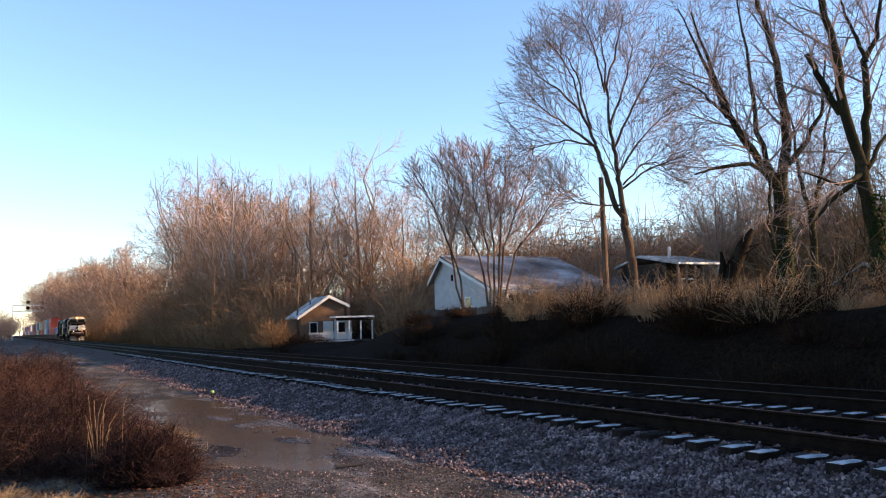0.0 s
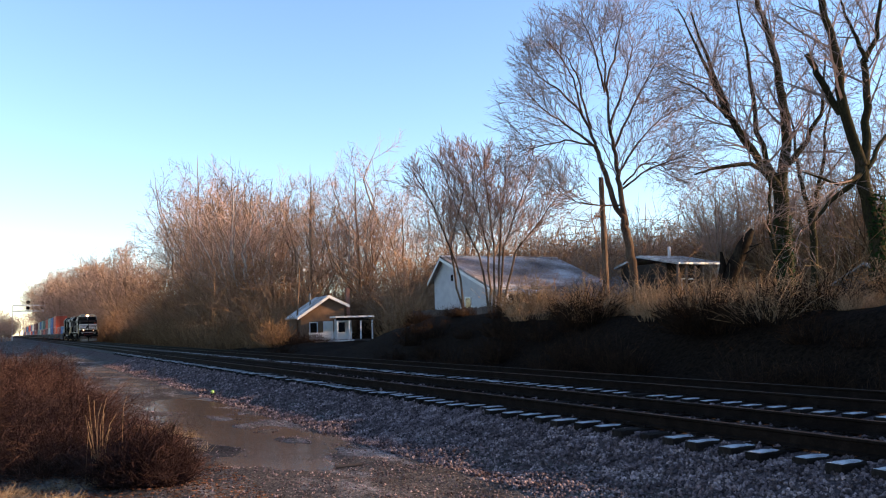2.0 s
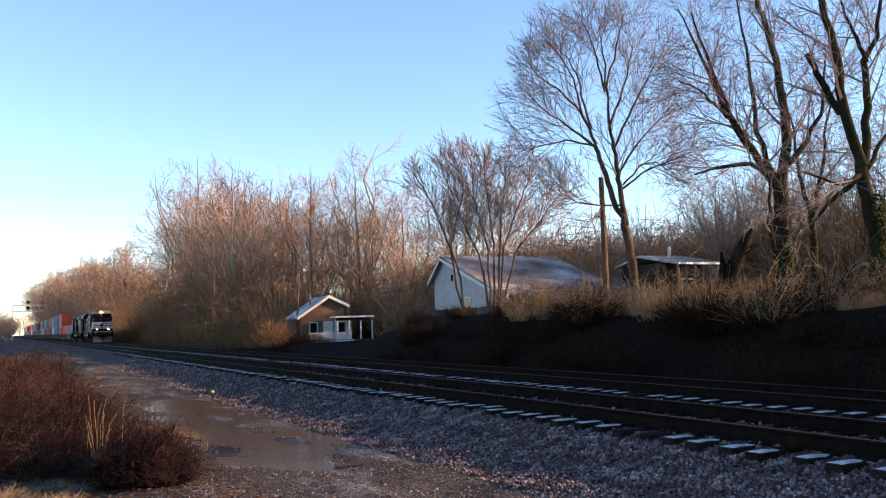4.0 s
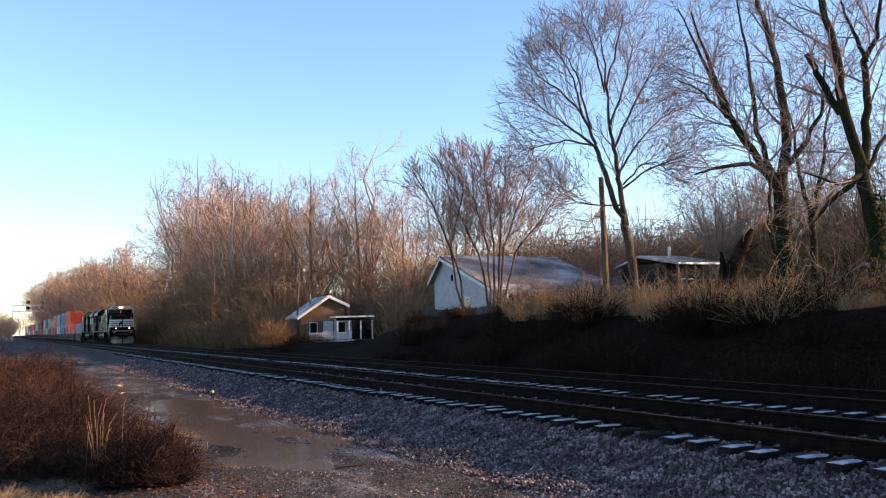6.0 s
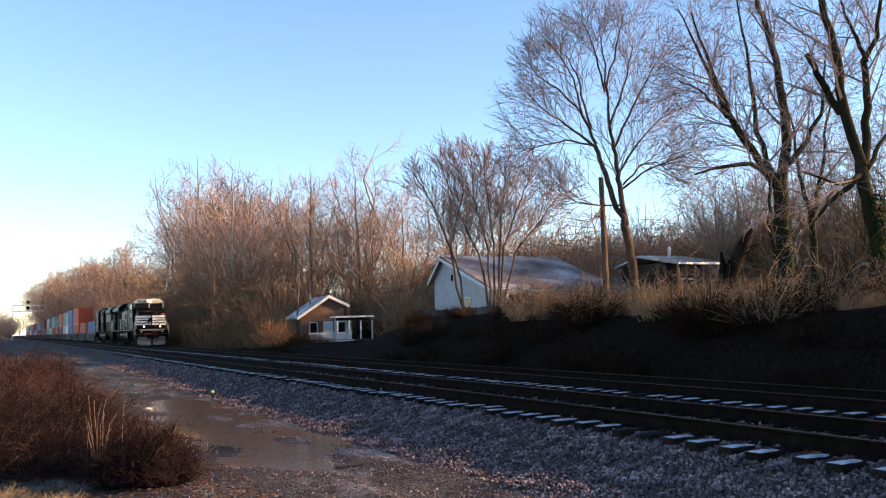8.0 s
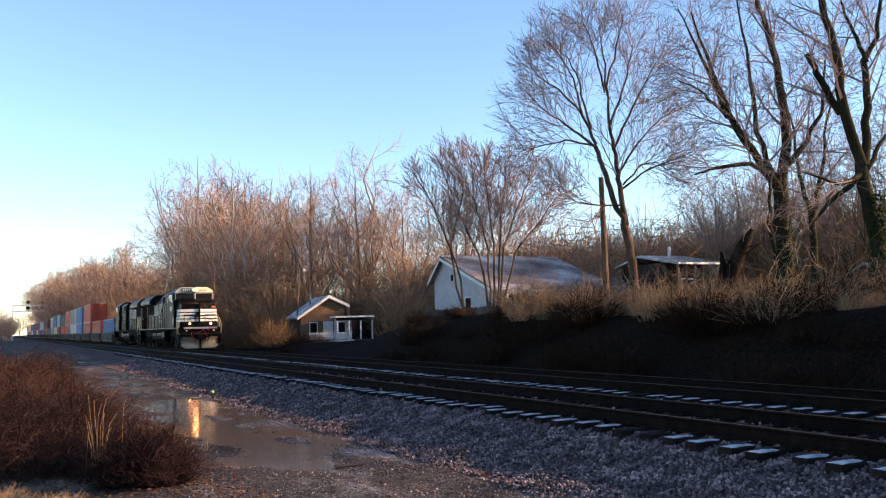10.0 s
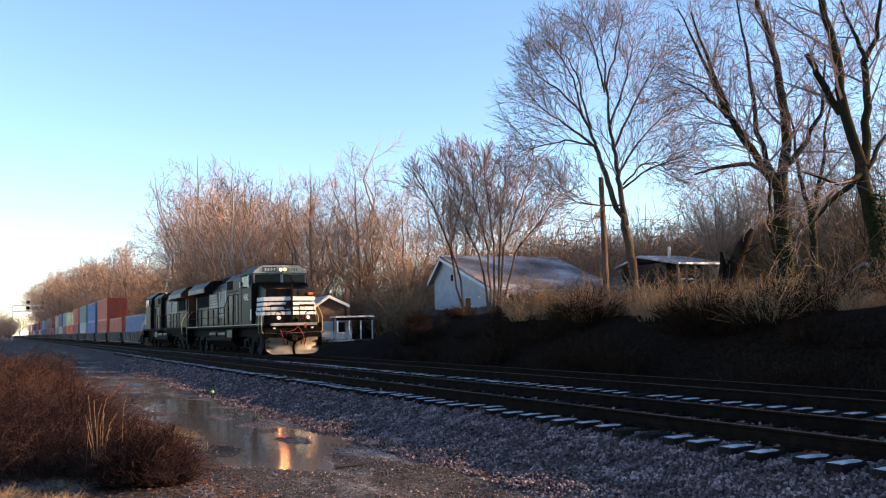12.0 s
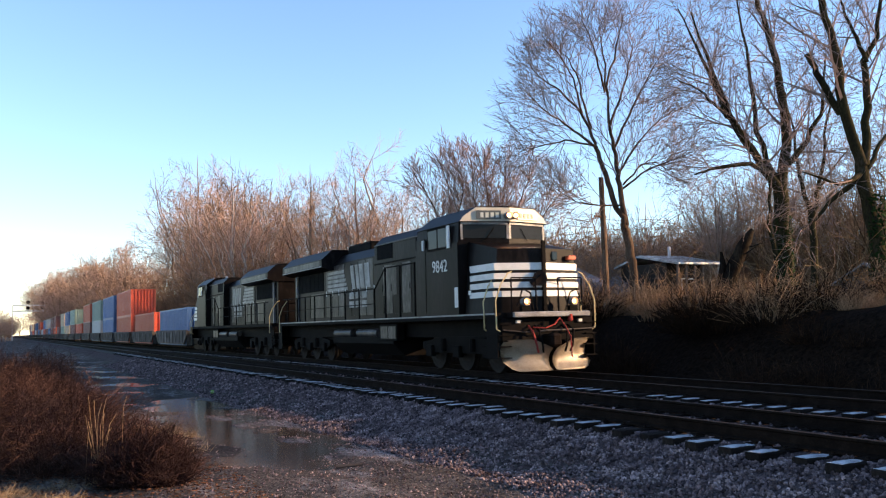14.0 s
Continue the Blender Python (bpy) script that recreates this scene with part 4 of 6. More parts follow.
def cottage():
    h = thing("house", "small house with a white-trimmed gable and front porch", "house")
    cx, y0, y1, base, apex = 24.65, 71.2, 76.2, 0.0, 3.9
    sides = ((-1, 2.35, 2.3), (1, 1.4, 3.2))      # which way, half width, eave height
    tilt = Matrix.Translation((cx, y0, 0)) @ Matrix.Rotation(radians(-6), 4, "Z") @ Matrix.Translation((-cx, -y0, 0))
    bm = bmesh.new()
    prism(bm, [(cx - 2.35, base), (cx + 1.4, base), (cx + 1.4, 3.2), (cx, apex), (cx - 2.35, 2.3)], "y", y0, y1)
    wall = part("wall", bm, "tanwall", h)
    for k in range(13):
        z = 2.25 + 0.125 * k
        lo, hi = cx - (apex - z) * 2.35 / 1.6, min(cx + 1.4, cx + (apex - z) * 1.4 / 0.7)
        if hi - lo > 0.3:
            part("board", boxed(lo + 0.05, hi - 0.05, y0 - 0.02, y0, z, z + 0.11), "tanwall", wall)
    for d, half, eave in sides:
        e, drop = cx + d * (half + 0.35), 0.2 if d < 0 else 0.12
        bm = bmesh.new()
        prism(bm, [(e, eave - drop), (cx, apex), (cx, apex + 0.14), (e, eave - drop + 0.14)], "y", y0 - 0.4, y1 + 0.3)
        part("roof", bm, "roof", h, "frosted grey shingle roof")
        bm = bmesh.new()
        prism(bm, [(e, eave - drop - 0.1), (cx, apex - 0.1), (cx, apex + 0.15), (e, eave - drop + 0.13)], "y", y0 - 0.47, y0 - 0.405)
        part("barge_board", bm, "white", h)
    part("porch_floor", boxed(cx - 2.2, cx + 3.2, y0 - 2.4, y0 - 0.03, base, base + 0.3), "fence", h)
    part("porch_roof", boxed(cx + 0.0, cx + 3.3, y0 - 2.6, y0 - 0.48, 2.1, 2.24), "white", h)
    part("porch_beam", boxed(cx + 0.1, cx + 3.2, y0 - 2.5, y0 - 2.4, 1.86, 2.099), "sooty", h)
    for k in range(4):
        part("porch_post", boxed(cx + 0.15 + 0.98 * k, cx + 0.25 + 0.98 * k, y0 - 2.5, y0 - 2.38, base + 0.3, 1.859), "white", h)
    for k in range(24):
        part("baluster", boxed(cx - 2.15 + 0.15 * k, cx - 2.07 + 0.15 * k, y0 - 2.35, y0 - 2.3, base + 0.32, 0.84), "white", h)
    part("handrail", boxed(cx - 2.2, cx + 1.5, y0 - 2.38, y0 - 2.27, 0.84, 0.92), "white", h)
    skirt = part("skirting", boxed(cx - 2.2, cx + 1.6, y0 - 2.5, y0 - 2.42, base - 0.5, base + 0.28), "white", h, "white boarded skirting below the porch")
    for k in range(13):
        part("gap", boxed(cx - 2.1 + 0.28 * k, cx - 2.08 + 0.28 * k, y0 - 2.506, y0 - 2.501, base - 0.5, base + 0.26), "sooty", skirt)
    part("porch_wall", boxed(cx + 0.5, cx + 2.0, y0 - 0.1, y0 - 0.03, base + 0.3, 2.0), "white", h, "white boarded front wall in the sun")
    for x in (cx - 1.3, cx + 1.1):
        w = part("window", boxed(x - 0.35, x + 0.35, y0 - 0.15, y0 - 0.105, 0.8, 1.8), "white", h)
        part("pane", boxed(x - 0.28, x + 0.28, y0 - 0.165, y0 - 0.152, 0.87, 1.73), "glass", w)
    part("door", boxed(cx - 0.45, cx + 0.4, y0 - 0.07, y0 - 0.03, base + 0.3, 1.85), "white", h)
    part("chimney", boxed(cx + 2.0, cx + 2.3, y0 + 1.6, y0 + 1.9, 1.2, 4.7), "brick", h)
    part("vent_pipe", rod(bmesh.new(), (cx - 1.1, y0 + 2, 3.0), (cx - 1.1, y0 + 2, 4.3), 0.08, 8), "galv_dark", h)
    h.matrix_world = tilt


def bungalow():
    h = thing("house", "low dark house with a frosted metal roof and white posts", "house")
    x0, x1, y0, y1, base, eave = 33.3, 36.6, 37.6, 43.0, 1.2, 4.3
    part("wall", boxed(x0 + 0.3, x1 - 0.3, y0 + 1.3, y1, base, eave + 0.2), "darkwall", h)
    bm = bmesh.new()
    prism(bm, [(y0, eave), (y0 + 3.4, eave + 0.62), (y0 + 3.4, eave + 0.74), (y0, eave + 0.12)], "x", x0, x1)
    roof = part("roof", bm, "roof", h)
    bm = bmesh.new()
    prism(bm, [(y1 + 0.3, eave + 0.1), (y0 + 3.4, eave + 0.62), (y0 + 3.4, eave + 0.74), (y1 + 0.3, eave + 0.22)], "x", x0, x1)
    part("roof", bm, "roof", h)
    for k in range(7):
        x = x0 + 0.15 + k * 0.5
        bm = bmesh.new()
        prism(bm, [(y0, eave + 0.12), (y0 + 3.4, eave + 0.74), (y0 + 3.4, eave + 0.78), (y0, eave + 0.16)], "x", x, x + 0.05)
        part("seam", bm, "roof", roof)
    part("fascia", boxed(x0, x1, y0 - 0.05, y0 - 0.005, eave + 0.02, eave + 0.12), "galv", h)
    for x, paint in ((x0 + 0.15, "fence"), (x0 + 0.75, "fence"), (x0 + 1.35, "fence"), (x0 + 1.95, "fence"), (x1 - 0.12, "white")):
        part("porch_post", boxed(x - 0.06, x + 0.06, y0 + 0.15, y0 + 0.27, base, eave + 0.02), paint, h)
    w = part("window", boxed(x1 - 2.0, x1 - 1.0, y0 + 1.25, y0 + 1.295, 2.4, 3.6), "white", h)
    part("pane", boxed(x1 - 1.92, x1 - 1.08, y0 + 1.235, y0 + 1.248, 2.48, 3.52), "glass", w)
    part("stovepipe", rod(bmesh.new(), (x0 + 2.2, y0 + 3.2, eave + 0.6), (x0 + 2.2, y0 + 3.2, eave + 1.3), 0.09, 8), "galv", h)


def shed():
    h = thing("shed", "low dark shed with a ribbed grey metal roof", "shed")
    x0, y0, z0 = 30.6, 22.4, 1.5
    part("wall", boxed(x0, x0 + 3.0, y0, y0 + 2.6, z0, z0 + 1.1), "fence", h)
    bm = bmesh.new()
    prism(bm, [(y0 - 0.25, z0 + 1.0), (y0 + 1.3, z0 + 1.75), (y0 + 2.85, z0 + 1.0), (y0 + 2.85, z0 + 1.08), (y0 + 1.3, z0 + 1.83), (y0 - 0.25, z0 + 1.08)], "x", x0 - 0.2, x0 + 3.2)
    roof = part("roof", bm, "galv_dark", h)
    for k in range(8):
        bm = bmesh.new()
        prism(bm, [(y0 - 0.25, z0 + 1.08), (y0 + 1.3, z0 + 1.83), (y0 + 1.3, z0 + 1.87), (y0 - 0.25, z0 + 1.12)], "x", x0 - 0.15 + 0.42 * k, x0 - 0.1 + 0.42 * k)
        part("rib", bm, "galv_dark", roof)


def board_fence():
    f = thing("fence", "dark weathered board fence beside the white house", "fence")
    rng = random.Random(8)
    for k in range(7):
        y = 38.5 + 2.4 * k
        z = float(ground_z(24.2, y))
        part("post", boxed(24.2, 24.3, y, y + 0.1, z - 0.2, 2.3), "fence", f)
    for z in (1.75, 2.1):
        part("rail", boxed(24.16, 24.2, 38.5, 53.0, z, z + 0.09), "fence", f)
    for k in range(92):
        y = 38.5 + 0.156 * k
        z = float(ground_z(24.1, y))
        part("board", boxed(24.13, 24.155, y, y + 0.14, z - 0.1, 2.25 + rng.uniform(-0.04, 0.05)), "fence", f)


white_house()
cottage()
bungalow()
shed()
board_fence()


# ---- poles and the signal bridge ----
def utility_pole():
    p = thing("utility_pole", "weathered wooden utility pole standing among the trees", "pole", m=pose(24.3, 32.2, 0))
    part("pole", rod(bmesh.new(), (0, 0, 1.0), (-0.05, 0, 7.8), 0.15, 10, 0.11), "bark", p)
    part("crossarm", boxed(-0.5, 0.12, -0.06, 0.06, 5.95, 6.05), "bark", p)
    for x in (-0.42, -0.22):
        part("insulator", rod(bmesh.new(), (x, 0, 6.05), (x, 0, 6.2), 0.04, 8), "galv", p)


def yard_light():
    p = thing("yard_light", "thin leaning pole with a lamp near the small house", "pole", m=pose(22.2, 72.4, 0, 0, 3, 0))
    part("pole", rod(bmesh.new(), (0, 0, -0.3), (0, 0, 6.4), 0.085, 8, 0.06), "tanwall", p)
    part("arm", bent(bmesh.new(), [(0, 0, 6.2), (0.18, 0, 6.32), (0.36, 0, 6.34)], 0.025), "tanwall", p)
    part("lamp_head", boxed(0.32, 0.52, -0.09, 0.09, 6.22, 6.4, bevel=0.03), "galv", p)


def signal_bridge():
    g = thing("signal_gantry", "steel lattice signal gantry over both tracks with two signals", "signal")
    y, x0, x1, top = 360.0, 3.3, 15.8, 12.3
    for x in (x0, x1):
        mast = part("mast", boxed(x - 0.12, x + 0.12, y - 0.6, y - 0.4, -0.7, top), "galv", g)
        part("leg", boxed(x - 0.12, x + 0.12, y + 0.4, y + 0.6, -0.7, top), "galv", mast)
        bm = bmesh.new()
        for k in range(9):
            z, s = -0.5 + 1.35 * k, (1 if k % 2 else -1)
            rod(bm, (x, y - 0.5 * s, z), (x, y + 0.5 * s, z + 1.35), 0.06, 4)
        part("lacing", bm, "galv", mast)
    for z in (10.2, top):
        part("chord", boxed(x0, x1, y - 0.12, y + 0.12, z - 0.2, z + 0.2), "galv", g)
    for k in range(8):
        a = x0 + (x1 - x0) * k / 8
        b = x0 + (x1 - x0) * (k + 1) / 8
        za, zb = (10.2, top) if k % 2 else (top, 10.2)
        part("web", rod(bmesh.new(), (a, y, za), (b, y, zb), 0.06, 4), "galv", g)
    for x in (8.4, 13.2):
        for z in (11.3, 13.4):
            head = part("signal_head", rod(bmesh.new(), (x, y - 0.5, z), (x, y - 0.3, z), 0.66, 16), "sooty", g, "round black signal target")
            part("hood", rod(bmesh.new(), (x, y - 0.75, z), (x, y - 0.5, z), 0.25, 10), "sooty", head)
        part("signal_post", rod(bmesh.new(), (x, y - 0.25, 10.2), (x, y - 0.25, 14.2), 0.1, 6), "galv", g)


def leaning_snag():
    s = thing("dead_tree", "broken dark rotten tree trunk leaning on the bank", "tree", m=pose(25.8, 27.45, 1.3))
    rng = random.Random(3)
    v, f = [], []
    way = Vector((1.4, -1.0, 3.3))
    points = [way * (k / 11 * 1.18 - 0.1) + Vector((rng.gauss(0, 0.03), rng.gauss(0, 0.03), 0)) for k in range(12)]
    tube(v, f, points, [(0.44 - 0.022 * k) * rng.uniform(0.92, 1.08) if k < 11 else 0.08 for k in range(12)], 10)
    for k in range(9):
        a = points[rng.randint(2, 10)]
        out = Vector((rng.gauss(0, 1), rng.gauss(0, 1), rng.uniform(0, 1.2))).normalized()
        tube(v, f, [a + out * 0.15, a + out * 0.4, a + out * rng.uniform(0.45, 0.9) + Vector((0, 0, 0.1))], [0.04, 0.028, 0.01], 5)
    pieces("trunk", v, f, "rotten", s, smooth=True)
    v, f = [], []
    points = [Vector((0.35, -0.3, 0.5)), Vector((0.38, -0.4, 1.4)), Vector((0.5, -0.42, 2.2)), Vector((0.46, -0.4, 2.7))]
    tube(v, f, points, [0.28, 0.2, 0.13, 0.05], 8)
    pieces("stub", v, f, "rotten", s, smooth=True)


def ivy(at, radius, height, count, seed):
    """Leaves that cling round a trunk."""
    rng = random.Random(seed)
    v, f = [], []
    for _ in range(count):
        w, h = rng.uniform(0, 6.28), height * rng.random() ** 1.4
        r = radius + rng.uniform(0.0, 0.16) * (1.2 - h / height)
        c = Vector((at[0] + math.cos(w) * r, at[1] + math.sin(w) * r, at[2] + h))
        a = Vector((-math.sin(w), math.cos(w), rng.gauss(0, 0.4))).normalized() * rng.uniform(0.03, 0.07)
        b = Vector((rng.gauss(0, 0.4), rng.gauss(0, 0.4), -1)).normalized() * rng.uniform(0.03, 0.07)
        n = len(v)
        out = Vector((math.cos(w), math.sin(w), 0.3)) * 0.012
        v += [tuple(c - a), tuple(c + b + out), tuple(c + a), tuple(c - b + out)]
        f += [(n, n + 1, n + 2, n + 3)]
    tagged(pieces("ivy", v, f, "ivy"), "dark green ivy climbing a mossy tree trunk", "ivy", kind="stuff")


ivy((25.05, 18.9, 0.9), 0.25, 4.2, 1500, 1)
ivy((27.05, 24.5, 1.2), 0.33, 4.0, 900, 2)
utility_pole()
yard_light()
signal_bridge()
leaning_snag()


# ---- small things on the gravel ----
def puddle():
    v = [(x, y, -0.715) for y in (10.5, 76.0) for x in (2.0, 6.6)]
    tagged(pieces("puddle", v, [(0, 1, 3, 2)], "water"), "shallow brown puddle on the gravel reflecting the train", "puddle", kind="structure")


def small_things():
    ball = thing("ball", "small bright green ball lying by the ballast", "ball", m=pose(6.0, 28.6, -0.6))
    bm = bmesh.new()
    bmesh.ops.create_icosphere(bm, subdivisions=3, radius=0.06)
    part("shell", bm, "green", ball, smooth=True)
    part("seam", bent(bmesh.new(), [(0.061 * math.cos(a), 0.061 * math.sin(a), 0.01 * math.sin(2 * a)) for a in np.linspace(0, 6.283, 25)], 0.004, 4), "white", ball)
    st = thing("stick", "short broken length of wood lying on gravel", "stick", m=pose(4.55, 12.3, float(ground_z(4.55, 12.3)) + 0.03, 0, 0, -20))
    part("wood", rod(bmesh.new(), (-0.2, 0, 0), (0.2, 0.02, 0.02), 0.03, 7, 0.02), "fence", st)
    r = thing("reed", "thin dead reed stalk standing in the puddle", "plant", m=pose(4.35, 29.4, -0.75))
    part("stalk", bent(bmesh.new(), [(0, 0, 0), (0.02, 0, 0.5), (0.0, 0, 0.95)], 0.012, 4), "fence", r)
    part("stalk", bent(bmesh.new(), [(-0.1, 0, 0), (-0.14, 0, 0.45), (-0.12, 0, 0.8)], 0.01, 4), "fence", r)
    rng = random.Random(31)
    for k in range(16):
        x, y = 1.20 + rng.gauss(0, 0.1), 12.85 + rng.gauss(0, 0.14)
        g = thing("dry_stalk", "pale dry weed stalk standing in dead brush", "plant", "dry stalks", pose(x, y, float(ground_z(x, y))))
        h, w = rng.uniform(0.5, 1.2), rng.gauss(0, 0.1)
        part("stalk", bent(bmesh.new(), [(0, 0, 0), (w * 0.4, 0.01, h * 0.5), (w, 0.02, h * 0.85), (w * 1.6 + 0.03, 0.0, h)], rng.uniform(0.0028, 0.0048), 5), "stalk", g)


def fallen_leaves():
    rng = random.Random(21)
    v, f = [], []
    for _ in range(5200):
        x, y = -0.6 + 3.6 * rng.random() ** 1.5, 9.6 + 5 * rng.random()
        z = float(ground_z(x, y)) + 0.012
        w, r = rng.uniform(0, 6.28), rng.uniform(0.012, 0.032)
        n = len(v)
        for k, (a, b, c) in enumerate(((-1, 0, 0.1), (0, -0.45, 0), (1, 0, 0.25), (0, 0.45, 0.5), (-1, 0, -0.02), (0, -0.45, -0.12), (1, 0, 0.13), (0, 0.45, 0.38))):
            v.append((x + r * (a * math.cos(w) - b * math.sin(w)), y + r * (a * math.sin(w) + b * math.cos(w)), z + r * c * 0.8))
        f += [(n, n + 1, n + 2, n + 3), (n + 7, n + 6, n + 5, n + 4)]
    tagged(pieces("fallen_leaves", v, f, "leaf"), "curled reddish-brown fallen leaves on the gravel", "leaves", kind="stuff")


puddle()
small_things()
fallen_leaves()
# ---- train ----
def hood_outline(half, top, cut=0.25):
    return [(-half, 1.6), (half, 1.6), (half, top - cut), (half - cut, top), (-half + cut, top), (-half, top - cut)]


def vee(bm, half, tip, back, rear, z0, z1, top_half=None, rear_z1=None):
    """A nose: a wedge in plan with its edge at tip, its shoulders at back and its flat rear."""
    th = half if top_half is None else top_half
    rz = z1 if rear_z1 is None else rear_z1
    plan = [(0, tip, 0), (half, back, 1), (half, rear, 2), (-half, rear, 2), (-half, back, 1)]
    lo = [bm.verts.new((x, y, z0)) for x, y, k in plan]
    hi = [bm.verts.new((x * th / half, y, rz if k == 2 else z1)) for x, y, k in plan]
    bm.faces.new(lo[::-1])
    bm.faces.new(hi)
    for i in range(5):
        j = (i + 1) % 5
        bm.faces.new((lo[i], lo[j], hi[j], hi[i]))
    bmesh.ops.recalc_face_normals(bm, faces=bm.faces)
    return bm


def nose_strip(z0, z1, half, tip, back, rear, lift=0.006, left=True):
    """A painted band a few millimetres proud round the wedge of the nose."""
    bm = bmesh.new()
    line = [(-half - lift, rear), (-half - lift, back), (0, tip - lift * 1.2), (half + lift, back), (half + lift, rear)]
    inner = [(-half + 0.01, rear), (-half + 0.01, back + 0.02), (0, tip + 0.02), (half - 0.01, back + 0.02), (half - 0.01, rear)]
    for k in range(4):
        prism(bm, [line[k], line[k + 1], inner[k + 1], inner[k]], "z", z0, z1)
    return bm


def truck(parent, centre, side_label=""):
    t = part("truck", boxed(-0.5, 0.5, centre - 2.3, centre + 2.3, 0.55, 0.95, bevel=0.05), "sooty", parent)
    for s in (-1, 1):
        bm = bmesh.new()
        prism(bm, [(centre - 2.4, 0.62), (centre - 2.1, 0.50), (centre + 2.1, 0.50), (centre + 2.4, 0.62), (centre + 2.4, 0.82), (centre + 1.0, 0.98), (centre - 1.0, 0.98), (centre - 2.4, 0.82)], "x", s * 1.02 - 0.06, s * 1.02 + 0.06)
        part("side_frame", bm, "sooty", t)
        for k in (-1.8, 0.0, 1.8):
            part("axle_box", boxed(s * 1.1 - 0.09, s * 1.1 + 0.09, centre + k - 0.2, centre + k + 0.2, 0.38, 0.72, bevel=0.03), "sooty", t)
        for k in (-0.9, 0.9):
            part("spring", rod(bmesh.new(), (s * 1.1, centre + k, 0.55), (s * 1.1, centre + k, 0.92), 0.1, 8), "sooty", t)


def wheelset(parent, at, r):
    bm = bmesh.new()
    for s in (-1, 1):
        rod(bm, (s * 0.68, 0, 0), (s * 0.72, 0, 0), r + 0.03, 24)
        rod(bm, (s * 0.715, 0, 0), (s * 0.83, 0, 0), r, 24)
        rod(bm, (s * 0.83, 0, 0), (s * 0.86, 0, 0), r * 0.8, 16, r * 0.5)
        for k in range(4):
            w = k * 1.5708
            rod(bm, (s * 0.84, math.cos(w) * r * 0.55, math.sin(w) * r * 0.55), (s * 0.855, math.cos(w) * r * 0.55, math.sin(w) * r * 0.55), 0.05, 6)
    rod(bm, (-0.95, 0, 0), (0.95, 0, 0), 0.09, 10)
    w = part("wheelset", bm, "wheel", parent)
    w.matrix_local = pose(0, at, r)
    return w


def lettering(parent, text, size, m, material):
    """Painted figures a few millimetres proud."""
    cu = bpy.data.curves.new("lettering", "FONT")
    cu.body, cu.size, cu.extrude, cu.align_x = text, size, 0.003, "CENTER"
    ob = bpy.data.objects.new("lettering", cu)
    me = bpy.data.meshes.new_from_object(ob)
    bpy.data.objects.remove(ob)
    me.transform(m)
    me.materials.clear()
    me.materials.append(MAT[material])
    out = new("lettering", me)
    out.parent = parent
    return out


